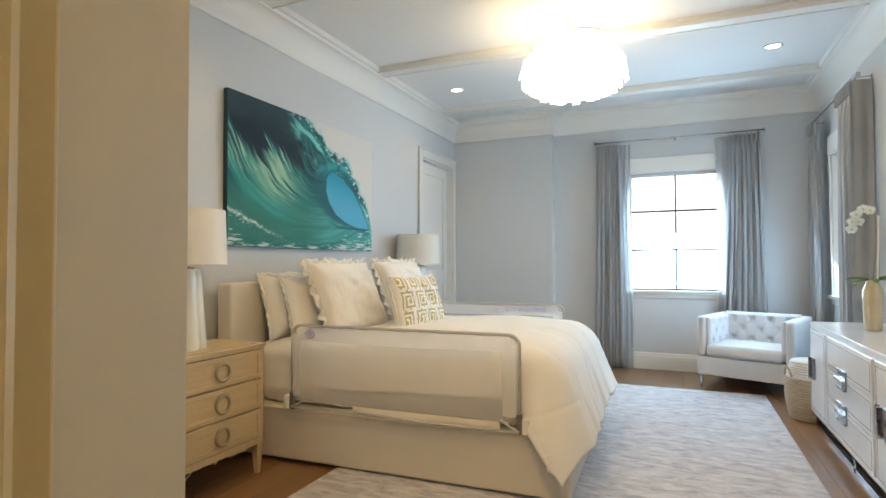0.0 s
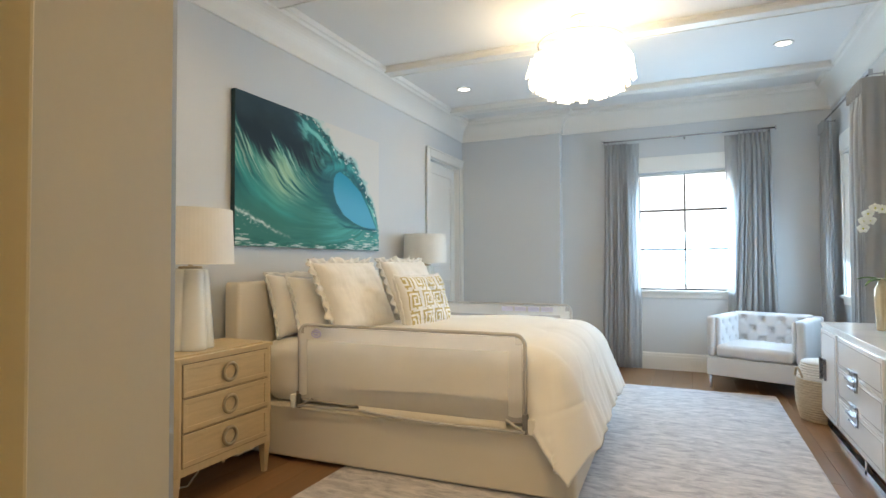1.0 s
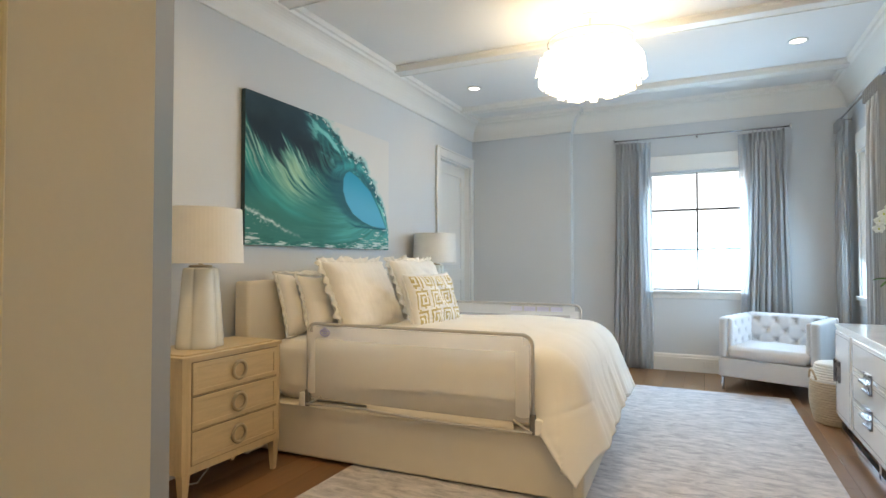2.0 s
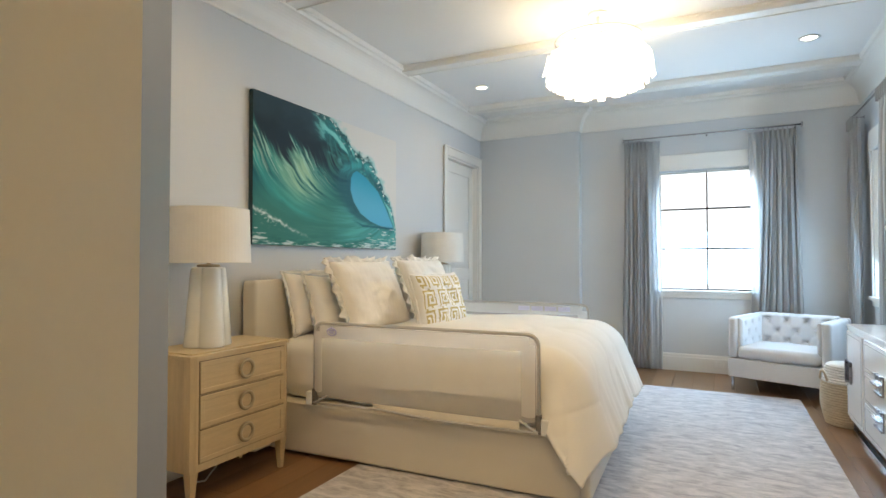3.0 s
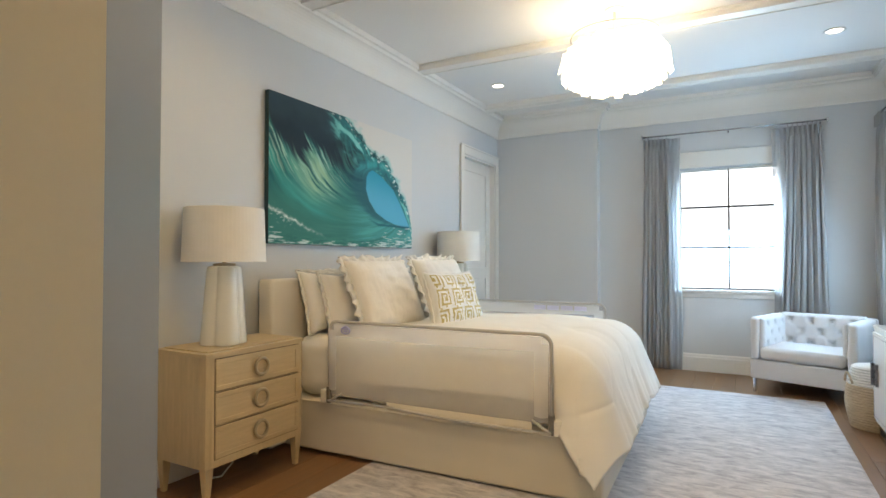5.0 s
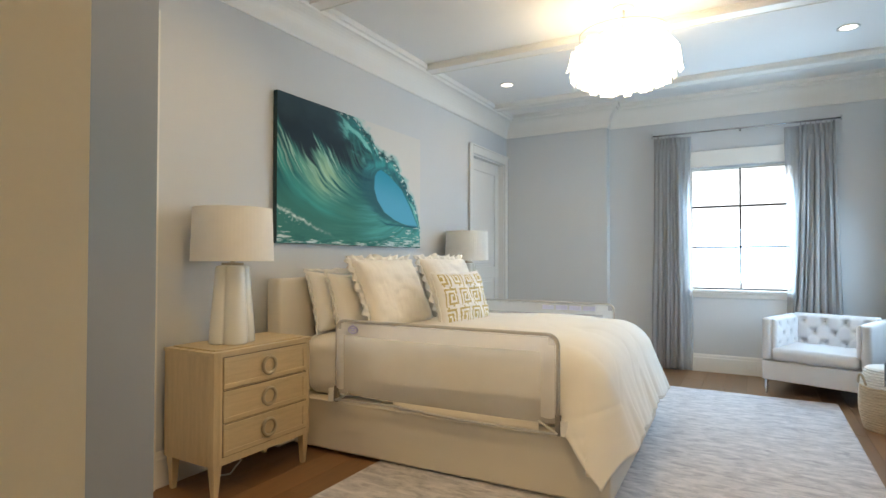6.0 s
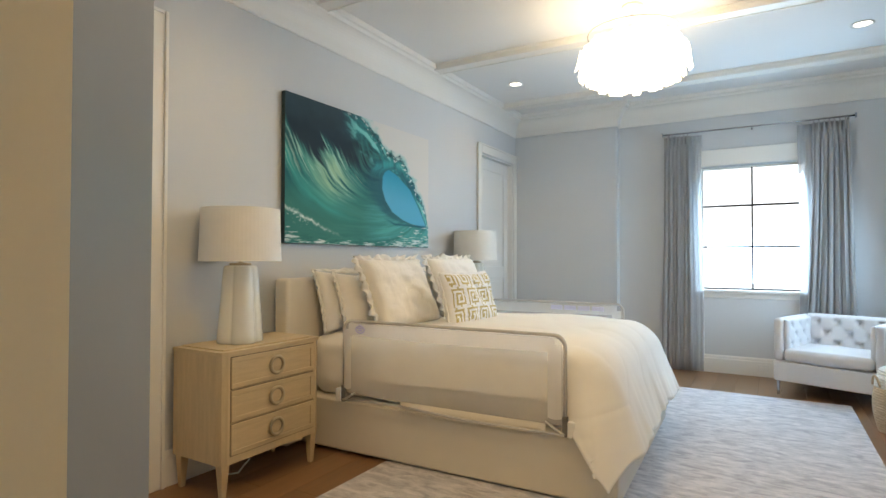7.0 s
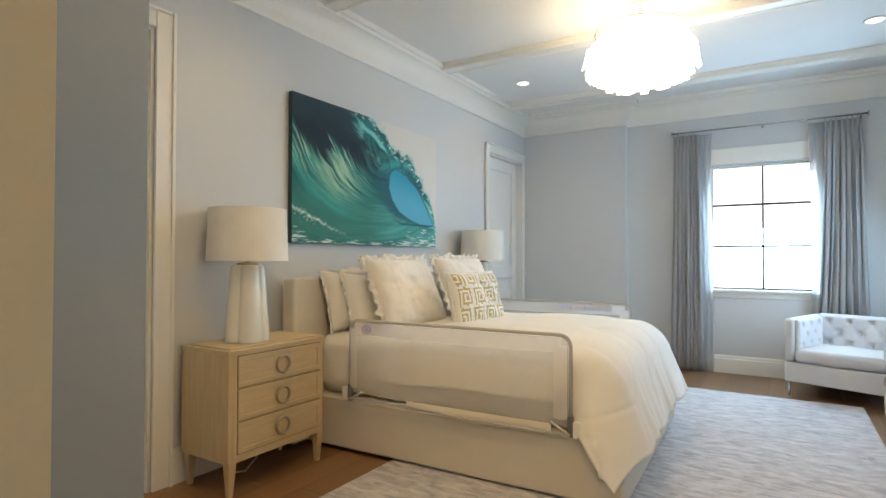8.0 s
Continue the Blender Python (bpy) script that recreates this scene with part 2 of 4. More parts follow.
def thin_cloth(name, color, through_share, clear=0.0):
    """Woven cloth that lets some light through."""
    m = mat(name, color, 0.9, 8, 0.06, 0.25, 260, sheen=0.1)
    nt = m.node_tree
    b, out = nt.nodes["Principled BSDF"], nt.nodes["Material Output"]
    tr = nt.nodes.new("ShaderNodeBsdfTranslucent")
    tr.inputs["Color"].default_value = (*color, 1)
    mix = nt.nodes.new("ShaderNodeMixShader")
    mix.inputs["Fac"].default_value = through_share
    nt.links.new(b.outputs[0], mix.inputs[1])
    nt.links.new(tr.outputs[0], mix.inputs[2])
    last = mix
    if clear:
        tp = nt.nodes.new("ShaderNodeBsdfTransparent")
        last = nt.nodes.new("ShaderNodeMixShader")
        last.inputs["Fac"].default_value = clear
        nt.links.new(mix.outputs[0], last.inputs[1])
        nt.links.new(tp.outputs[0], last.inputs[2])
    nt.links.new(last.outputs[0], out.inputs["Surface"])
    return m


M_DRAPE = thin_cloth("taupe_drapery", (0.405, 0.41, 0.415), 0.12)
M_LINING = thin_cloth("sheer_lining", (0.74, 0.76, 0.79), 0.6, 0.48)
M_NET = thin_cloth("white_netting", (0.86, 0.85, 0.83), 0.25, 0.66)
M_DRUM = thin_cloth("white_linen_shade", (0.89, 0.87, 0.82), 0.15)
M_BAND = thin_cloth("white_border_cloth", (0.84, 0.83, 0.82), 0.3, 0.38)

glow = bpy.data.materials.new("overcast_distance")
glow.use_nodes = True
_e = glow.node_tree.nodes["Principled BSDF"]
_e.inputs["Base Color"].default_value = (0, 0, 0, 1)
_e.inputs["Emission Color"].default_value, _e.inputs["Emission Strength"].default_value = (0.93, 0.97, 1.0, 1), 2.6
structure(part("backdrop", box((-40, 45, -3.4), (60, 45.2, 40)), glow), "overexposed white daylight outside the window")
structure(part("backdrop", box((45, -60, -3.4), (45.2, 44, 40)), glow), "overexposed white daylight outside the window")


def door(name, a, b, top, x_face):
    """A panel door in the headboard wall, with its casing."""
    d = empty(name)
    part("casing", box((0.001, a - 0.10, 0), (0.022, a - 0.004, top + 0.10), 0.006), M_TRIM, d)
    part("casing", box((0.001, b + 0.004, 0), (0.022, min(b + 0.10, YP - 0.003), top + 0.10), 0.006), M_TRIM, d)
    part("casing", box((0.001, a - 0.002, top + 0.004), (0.022, b + 0.002, top + 0.10), 0.006), M_TRIM, d)
    part("casing_edge", box((0.022, a - 0.112, 0), (0.034, a - 0.092, top + 0.112), 0.004), M_TRIM, d)
    part("casing_edge", box((0.022, a - 0.09, top + 0.094), (0.034, b + 0.088, top + 0.112), 0.004), M_TRIM, d)
    if b + 0.112 < YP:
        part("casing_edge", box((0.022, b + 0.091, 0), (0.034, min(b + 0.111, YP - 0.002), top + 0.112), 0.004), M_TRIM, d)
    part("jamb", box((-0.139, a - 0.003, 0), (0.0, a + 0.014, top)), M_TRIM, d)
    part("jamb", box((-0.139, b - 0.014, 0), (0.0, b + 0.003, top)), M_TRIM, d)
    part("jamb", box((-0.139, a + 0.015, top - 0.014), (0.0, b - 0.015, top + 0.003)), M_TRIM, d)
    bm = bmesh.new()
    w0, w1, st = a + 0.016, b - 0.016, 0.12
    box((x_face - 0.03, w0, 0.008), (x_face - 0.008, w1, top - 0.016), bm=bm)
    for p, q, z0, z1 in ((w0, w0 + st, 0.008, top - 0.016), (w1 - st, w1, 0.008, top - 0.016), (w0 + st, w1 - st, 0.008, 0.24),
                         (w0 + st, w1 - st, 1.0, 1.14), (w0 + st, w1 - st, top - 0.15, top - 0.016)):
        box((x_face - 0.008, p, z0), (x_face + 0.006, q, z1), 0.004, bm=bm)
    leaf = part("leaf", bm, M_TRIM, d, "white two-panel door leaf")
    part("panel", box((x_face - 0.007, w0 + st + 0.04, 0.28), (x_face, w1 - st - 0.04, 0.96), 0.006), M_TRIM, leaf)
    part("panel", box((x_face - 0.007, w0 + st + 0.04, 1.18), (x_face, w1 - st - 0.04, top - 0.19), 0.006), M_TRIM, leaf)
    return structure(d, "closed white panel door with a moulded casing")


door("door_1", D1[0], D1[1], 2.44, -0.07)
door("door_2", D2[0], D2[1], 2.46, -0.07)


def window(name, width, z0, z1, m):
    """Built across local x, the room on the side of -y."""
    w = empty(name, m)
    h = width / 2
    # white side frames stand for bright daylight washing out the black sash
    part("window_frame", box((-h - 0.004, 0.085, z0), (-h + 0.022, 0.13, z1)), M_TRIM, w)
    part("window_frame", box((h - 0.022, 0.085, z0), (h + 0.004, 0.13, z1)), M_TRIM, w)
    part("window_frame", box((-h + 0.022, 0.085, z0), (h - 0.022, 0.13, z0 + 0.02)), M_BLACK, w)
    part("window_frame", box((-h + 0.022, 0.085, z1 - 0.02), (h - 0.022, 0.13, z1 + 0.004)), M_TRIM, w)
    part("muntin", box((-0.009, 0.09, z0 + 0.02), (0.009, 0.125, z1 - 0.02)), M_BLACK, w)
    zs = [z0 + 0.02, z0 + 0.47, z0 + 0.922, z1 - 0.02]
    for z in zs[1:3]:
        part("muntin", box((-h + 0.022, 0.092, z - 0.010), (-0.0095, 0.123, z + 0.010)), M_BLACK, w)
        part("muntin", box((0.0095, 0.092, z - 0.010), (h - 0.022, 0.123, z + 0.010)), M_BLACK, w)
    for i in range(3):
        for a, b in ((-h + 0.023, -0.010), (0.010, h - 0.023)):
            pane = part("pane", box((a, 0.105, zs[i] + 0.011), (b, 0.109, zs[i + 1] - 0.011)), M_GLASS, w)
            pane.visible_shadow = False
    part("window_sill", box((-h - 0.06, -0.045, z0 - 0.03), (h + 0.06, 0.083, z0 + 0.004), 0.006), M_TRIM, w)
    part("apron", box((-h - 0.05, -0.016, z0 - 0.085), (h + 0.05, -0.001, z0 - 0.031), 0.004), M_TRIM, w)
    part("casing", box((-h - 0.045, -0.02, z0 + 0.006), (-h - 0.002, -0.001, z1 + 0.005), 0.004), M_TRIM, w)
    part("casing", box((h + 0.002, -0.02, z0 + 0.006), (h + 0.045, -0.001, z1 + 0.005), 0.004), M_TRIM, w)
    part("header", box((-h - 0.05, -0.026, z1 + 0.008), (h + 0.05, -0.001, z1 + 0.185), 0.005), M_TRIM, w)
    part("reveal", box((-h - 0.003, 0.0, z0 + 0.006), (-h + 0.008, 0.084, z1)), M_TRIM, w)
    part("reveal", box((h - 0.008, 0.0, z0 + 0.006), (h + 0.003, 0.084, z1)), M_TRIM, w)
    return structure(w, "white cased window with six panes and thin black bars")


window("window_1", 1.0, 0.90, 2.25, pose(2.665, YN, 0))
window("window_2", 1.10, 0.90, 2.25, pose(XE, 5.5, 0, 0, 0, -90))


def curtain(m, top, bottom, z0, z1, pleats, seed, label, lining=None, back_at=None):
    """A pleated curtain in local x, hung at local y = 0."""
    rnd = random.Random(seed)
    ph = [rnd.uniform(-0.5, 0.5) for _ in range(pleats + 1)]
    c = empty("curtain", m)
    bm = bmesh.new()
    nu, nv = pleats * 12, 26
    grid = []
    for j in range(nv + 1):
        v = j / nv
        z = z1 + (z0 - z1) * v
        row = []
        for i in range(nu + 1):
            u = i / nu
            k = u * pleats
            kw = k + 0.22 * math.sin(5.1 * u + seed) + 0.16 * v * math.sin(9.7 * u + 2.0 * seed + 1.3 * v)
            a = top[0] + (top[1] - top[0]) * u
            b = bottom[0] + (bottom[1] - bottom[0]) * u
            s = v ** 1.6
            amp = 0.012 + (0.014 + 0.012 * ph[int(k) % (pleats + 1)]) * min(1, v * 5) + 0.005 * math.sin(3 * k + seed)
            wave = math.sin(2 * math.pi * kw + ph[int(k) % (pleats + 1)] * 0.3 + 0.6 * math.sin(3 * v + seed))
            y = amp * (abs(wave) ** 0.85) * (1 if wave > 0 else -1) + 0.004 * math.sin(15 * kw + 4 * v + seed)
            x = a + (b - a) * s + 0.010 * math.sin(4 * math.pi * k + v * 2)
            if v < 0.06:
                y = 0.5 * y + 0.016 * (1 if math.sin(2 * math.pi * k) < -0.2 else 0)
            row.append(bm.verts.new((x, y, z)))
        grid.append(row)
    for j in range(nv):
        for i in range(nu):
            bm.faces.new((grid[j][i], grid[j][i + 1], grid[j + 1][i + 1], grid[j + 1][i]))
    body = part("drape", bm, M_DRAPE, c, smooth=True)
    sol = body.modifiers.new("thickness", "SOLIDIFY")
    sol.thickness = 0.004
    for i in range(pleats):
        x = top[0] + (top[1] - top[0]) * (i + 0.25) / pleats
        part("pleat", box((x - 0.007, -0.030, z1 - 0.10), (x + 0.007, -0.008, z1 + 0.008), 0.005), M_DRAPE, c)
        part("hook", tube([(x, 0.0, z1), (x, 0.0, z1 + 0.03)], 0.003, 6), M_CHROME, c)
    if lining:
        bm = bmesh.new()
        rows = []
        for j in range(21):
            v = j / 20
            rows.append([bm.verts.new((lining[0] + (lining[1] - lining[0]) * i / 12 + 0.012 * math.sin(v * 6 + seed), 0.03 + 0.010 * math.sin(i * 1.5 + v), z1 + (z0 - z1) * v)) for i in range(13)])
        for a, b in zip(rows, rows[1:]):
            for i in range(12):
                bm.faces.new((a[i], a[i + 1], b[i + 1], b[i]))
        ln = part("lining", bm, M_LINING, c, "pale sheer lining lit from behind", smooth=True)
        sol = ln.modifiers.new("thickness", "SOLIDIFY")
        sol.thickness = 0.002
    if back_at:
        bm = bmesh.new()
        rows = []
        for j in range(21):
            v = j / 20
            rows.append([bm.verts.new((back_at + 0.006 * math.sin(i * 0.9 + 2 * v + seed), -0.03 + 0.15 * i / 12, z1 + (z0 - z1) * v)) for i in range(13)])
        for a, b in zip(rows, rows[1:]):
            for i in range(12):
                bm.faces.new((a[i], a[i + 1], b[i + 1], b[i]))
        ret = part("return", bm, M_DRAPE, c, "plain side of the curtain turned back to the wall", smooth=True)
        sol = ret.modifiers.new("thickness", "SOLIDIFY")
        sol.thickness = 0.004
    return tagged(c, label, "curtain", "curtains")


LBL = "taupe pinch-pleated curtain hanging beside the window"
curtain(pose(0, 6.40, 0), (1.805, 2.08), (1.76, 2.09), 0.012, 2.60, 7, 3, LBL, (2.06, 2.19))
curtain(pose(0, 6.40, 0), (3.20, 3.50), (3.10, 3.56), 0.012, 2.60, 7, 5, LBL, (3.08, 3.25))
curtain(pose(3.94, 0, 0, 0, 0, -90), (-6.36, -6.12), (-6.37, -6.08), 0.012, 2.60, 5, 8, LBL)
curtain(pose(3.93, 0, 0, 0, 0, -90), (-5.20, -4.77), (-5.24, -4.75), 0.012, 2.60, 7, 9, LBL, (-5.34, -5.18), -4.752)


def rod(m, length, stems):
    r = empty("curtain_rod", m)
    part("pole", tube([(0, 0, 0), (length, 0, 0)], 0.009, 12), M_CHROME, r, smooth=True)
    for x in (0.0, length):
        part("end_cap", box((x - 0.008, -0.014, -0.024), (x + 0.008, 0.014, 0.024), 0.004), M_CHROME, r)
    for x in stems:
        part("bracket", box((x - 0.005, 0.005, -0.008), (x + 0.005, 0.096, 0.002), 0.002), M_CHROME, r)
        part("wall_plate", box((x - 0.010, 0.092, -0.018), (x + 0.010, 0.0985, 0.012), 0.003), M_CHROME, r)
    return tagged(r, "slim polished chrome curtain rod above the window", "curtain rod")


rod(pose(1.79, 6.40, 2.635), 1.76, (0.05, 0.88, 1.71))
rod(pose(3.96, 6.38, 2.635, 0, 0, -90), 1.63, (0.05, 0.85, 1.58))

# ---- ceiling lights ----
M_BULB = bpy.data.materials.new("lit_lens")
M_BULB.use_nodes = True
_b = M_BULB.node_tree.nodes["Principled BSDF"]
_b.inputs["Emission Color"].default_value, _b.inputs["Emission Strength"].default_value = (1.0, 0.9, 0.75, 1), 6
# the last three fixtures sit out of view over the added fill lamps
for sx, sy, watts, tone in DOWNLIGHTS_AND_FILL:
    d = empty("downlight", pose(sx, sy, ZC))
    part("trim_ring", lathe([(0.058, -0.001), (0.075, -0.001), (0.078, -0.006), (0.062, -0.009), (0.056, -0.004)], 32, cap=False), M_TRIM, d, smooth=True)
    part("lens", lathe([(0.001, -0.004), (0.055, -0.003), (0.055, -0.001), (0.001, -0.001)], 24), M_BULB, d)
    tagged(d, "small round recessed ceiling light, switched on, seen or added as fill", "ceiling light", "recessed lights")

M_CAPIZ = bpy.data.materials.new("lit_capiz_shell")
M_CAPIZ.use_nodes = True
_c = M_CAPIZ.node_tree.nodes["Principled BSDF"]
_c.inputs["Base Color"].default_value = (0.85, 0.82, 0.76, 1)
_c.inputs["Roughness"].default_value = 0.35
_c.inputs["Emission Color"].default_value, _c.inputs["Emission Strength"].default_value = (1.0, 0.80, 0.53, 1), CHANDELIER
ch = empty("chandelier", pose(1.99, 3.85, 2.68))
part("canopy", lathe([(0.001, 0.369), (0.075, 0.369), (0.075, 0.36), (0.06, 0.35), (0.001, 0.35)], 32), M_TRIM, ch, smooth=True)
part("stem", tube([(0, 0, 0.17), (0, 0, 0.36)], 0.012, 12), M_TRIM, ch, smooth=True)
part("hoop", tube([(0.31 * math.cos(a), 0.31 * math.sin(a), 0.17) for a in np.linspace(0, 2 * math.pi, 48, endpoint=False)], 0.006, 8, closed=True), M_CHROME, ch, smooth=True)
rnd = random.Random(4)
TIERS = [(0.27, 0.12, 0.11), (0.33, 0.085, 0.12), (0.36, 0.045, 0.11), (0.364, 0.0, 0.11), (0.335, -0.06, 0.09), (0.27, -0.09, 0.08), (0.16, -0.105, 0.07)]
for r, zt, hang in TIERS:
    bm = box((-0.03, -0.0012, -hang), (0.03, 0.0012, 0.0))
    shell_me = bpy.data.meshes.new("shell")
    bm.to_mesh(shell_me)
    bm.free()
    shell_me.materials.append(M_CAPIZ)
    n = max(5, int(2 * math.pi * r / 0.055))
    for i in range(n):
        a = 2 * math.pi * (i + rnd.uniform(-0.25, 0.25)) / n
        sh = new("shell", shell_me)
        sh.parent = ch
        sh.matrix_basis = (Matrix.Translation((r * math.cos(a), r * math.sin(a), zt + rnd.uniform(-0.022, 0.014))) @ Matrix.Rotation(a + math.pi / 2 + rnd.uniform(-0.4, 0.4), 4, "Z")
                           @ Matrix.Rotation(rnd.uniform(-0.3, 0.3), 4, "X") @ Matrix.Rotation(rnd.uniform(-0.18, 0.18), 4, "Y") @ Matrix.Diagonal((1, 1, rnd.uniform(0.85, 1.2), 1)))
tagged(ch, "round tiered shell chandelier, glowing warm white", "chandelier")

# ---- rug ----
M_RUG = mat("rug_pile", (0.52, 0.52, 0.54), 0.95, 4, 0.1, 0.5, 300, sheen=0.2)
_nt = M_RUG.node_tree
_co = _nt.nodes.new("ShaderNodeTexCoord")
_mp = _nt.nodes.new("ShaderNodeMapping")
_mp.inputs["Scale"].default_value = (3.0, 7.6, 1)
_nt.links.new(_co.outputs["Object"], _mp.inputs["Vector"])
_n1 = _nt.nodes.new("ShaderNodeTexNoise")
_n1.inputs["Scale"].default_value, _n1.inputs["Detail"].default_value, _n1.inputs["Roughness"].default_value = 2.4, 9, 0.70
_n1.inputs["Distortion"].default_value = 0.6
_nt.links.new(_mp.outputs["Vector"], _n1.inputs["Vector"])
_cr = _nt.nodes.new("ShaderNodeValToRGB")
_cr.color_ramp.elements[0].position, _cr.color_ramp.elements[0].color = 0.37, (0.34, 0.33, 0.37, 1)
_cr.color_ramp.elements[1].position, _cr.color_ramp.elements[1].color = 0.62, (0.65, 0.62, 0.635, 1)
_el = _cr.color_ramp.elements.new(0.5)
_el.color = (0.51, 0.495, 0.52, 1)
_nt.links.new(_n1.outputs["Fac"], _cr.inputs["Fac"])
_nt.links.new(_cr.outputs["Color"], _nt.nodes["Principled BSDF"].inputs["Base Color"])
rug = empty("rug", pose(2.11, 3.15, 0))
part("rug_field", box((-1.28, -2.34, 0.002), (1.28, 2.34, 0.013), 0.004), M_RUG, rug)
part("binding", sweep([(0, 0.0), (0.012, 0.0), (0.012, 0.009), (0, 0.011)], [(-1.292, -2.352), (1.292, -2.352), (1.292, 2.352), (-1.292, 2.352)], True), M_RUG, rug)
tagged(rug, "large pale grey and ivory streaked rug under the bed", "rug")

# ---- bed ----
BED = pose(0.02, 3.345, 0, 0, 0, 1.8)
HW, LEN = 0.89, 2.14


def lumpy(bm, amount, scale, seed=0):
    bm.normal_update()
    for v in bm.verts:
        v.co += v.normal * amount * noise.fractal(v.co * scale + Vector((seed, seed * 2, 0)), 1.0, 2.0, 3)
    return bm


def soft_box(lo, hi, bevel, cuts):
    bm = box(lo, hi, bevel, seg=5)
    for axis in range(3):
        for i in range(1, cuts[axis]):
            co = [0, 0, 0]
            no = [0, 0, 0]
            co[axis] = lo[axis] + (hi[axis] - lo[axis]) * i / cuts[axis]
            no[axis] = 1
            bmesh.ops.bisect_plane(bm, geom=list(bm.verts) + list(bm.edges) + list(bm.faces), plane_co=co, plane_no=no)
    return bm


bed = empty("bed", BED)
part("base", soft_box((0.09, -HW, 0.022), (LEN, HW, 0.335), 0.018, (1, 1, 1)), M_LINEN, bed, smooth=False)
part("seam", tube([(LEN - 0.055, -HW - 0.001, 0.04), (LEN - 0.055, -HW - 0.001, 0.325)], 0.0025, 6), M_LINEN, bed)
part("piping", tube([(0.1, -HW - 0.001, 0.329), (LEN - 0.01, -HW - 0.001, 0.329)], 0.004, 6), M_LINEN, bed)
hb = part("headboard", lumpy(soft_box((0.0, -1.035, 0.03), (0.115, 1.035, 1.105), 0.02, (1, 24, 12)), 0.003, 4), M_LINEN, bed, smooth=True)
for x in (0.16, LEN - 0.09):
    for y in (-HW + 0.08, HW - 0.08):
        part("foot", box((x - 0.03, y - 0.03, 0.013 if x > 1 else 0.0), (x + 0.03, y + 0.03, 0.023)), M_DARK, bed)
tagged(bed, "ivory upholstered king bed with a padded headboard", "bed")

mattress = part("mattress", lumpy(soft_box((0.118, -HW + 0.05, 0.337), (LEN - 0.14, HW - 0.05, 0.735), 0.10, (60, 44, 14)), 0.010, 7, 3), M_SHEET, smooth=True)
mattress.matrix_world = BED
tagged(mattress, "mattress in a white fitted cotton sheet", "mattress")

# the duvet hangs over the foot and at the corner in front of the rail
bm = bmesh.new()
NS, NT = 150, 150
X0, XF, HALF, ZT = 0.66, LEN - 0.266, 0.735, 0.752


def drop_to(m, arc, steep):
    """How far out and down a cloth lies after m metres past a rounded edge that turns to a straight slope."""
    r = arc / steep
    if m < arc:
        return r * math.sin(m / r), r * (1 - math.cos(m / r))
    return r * math.sin(steep) + (m - arc) * math.cos(steep), r * (1 - math.cos(steep)) + (m - arc) * math.sin(steep)


def step(a, b, x):
    t = min(1, max(0, (x - a) / (b - a)))
    return t * t * (3 - 2 * t)


def crease(a, b, c):
    """A thin wrinkle line, 0 to 1."""
    n = noise.fractal(Vector((a, b, c)), 1.0, 2.0, 3)
    return math.exp(-(n / 0.07) ** 2)


rows = []
for i in range(NS + 1):
    s = X0 + (XF + 0.64 - X0) * i / NS
    side = 0.33 + 0.125 * step(1.84, 1.95, s) + 0.080 * step(1.95, 2.45, s)
    row = []
    for j in range(NT + 1):
        t = -1 + 2 * j / NT
        w = t * (HALF + side)
        ds = max(0, s - XF)
        dt = max(0, abs(w) - HALF)
        m = (ds ** 3 + dt ** 3) ** (1 / 3)
        flat = math.hypot(ds, dt)
        x, y = min(s, XF), max(-HALF, min(HALF, w))
        z = ZT + 0.045 * (1 - (y / HALF) ** 4) * (1 - 0.5 * step(1.5, XF, x)) + 0.011 * noise.fractal(Vector((x * 2.2, y * 2.2, 1)), 1.0, 2.0, 2)
        z -= 0.004 * crease(x * 1.3 + y * 0.5, y * 1.1, 3.0)
        z -= 0.022 * step(0.75, 0.0, x - X0)
        if m > 0:
            ux, uy = ds / flat, dt / flat * (1 if w > 0 else -1)
            o, d = drop_to(m, 0.20 + 0.10 * ux * ux, radians(88 - 19 * ux * ux))
            flare = 0.9 * ux * ux * uy ** 3 * step(0.2, 0.6, m)
            along = y if ds > dt else x
            ang = math.atan2(dt, ds + 1e-6)
            loose = step(0.24, 0.68, m) * (0.25 + 0.75 * ux * ux)
            patch = 0.85 + 0.9 * noise.fractal(Vector((along * 3.1, m * 1.5, 17)), 1.0, 2.0, 2)
            turn = along * 17 + 3.0 * noise.fractal(Vector((along * 2.0, 0.6 * m, 23)), 1.0, 2.0, 2) + ang * 5 + 2.0 * m * along
            fold = loose * patch * (0.009 * math.sin(turn) + 0.006 * math.sin(turn * 2.3 + 1.0) - 0.012 * math.exp(-(math.sin(turn * 0.7 + 0.4) / 0.14) ** 2))
            fold += 0.007 * noise.fractal(Vector((along * 2.2, m * 2.2, 7)), 1.0, 2.0, 2) * step(0.0, 0.25, m)
            fold -= 0.006 * step(0.1, 0.3, m) * crease(along * 1.8 + m * 1.9, m * 0.9, 11.0)
            x, y, z = x + ux * (o + fold), y + uy * (o + fold) + 0.4 * flare, z - d + 0.016 * loose * math.sin(turn * 0.47)
        row.append(bm.verts.new((x, y, max(z, 0.06))))
    rows.append(row)
for a, b in zip(rows, rows[1:]):
    for j in range(NT):
        bm.faces.new((a[j], a[j + 1], b[j + 1], b[j]))
hem_line = [v.co.copy() for v in rows[-1]]
duvet = part("duvet", bm, M_SHEET, smooth=True)
duvet.matrix_world = BED
sol = duvet.modifiers.new("thickness", "SOLIDIFY")
sol.thickness, sol.offset = 0.022, 1
part("hem", tube(hem_line, 0.009, 6), M_SHEET, duvet, "stitched cotton hem", smooth=True)
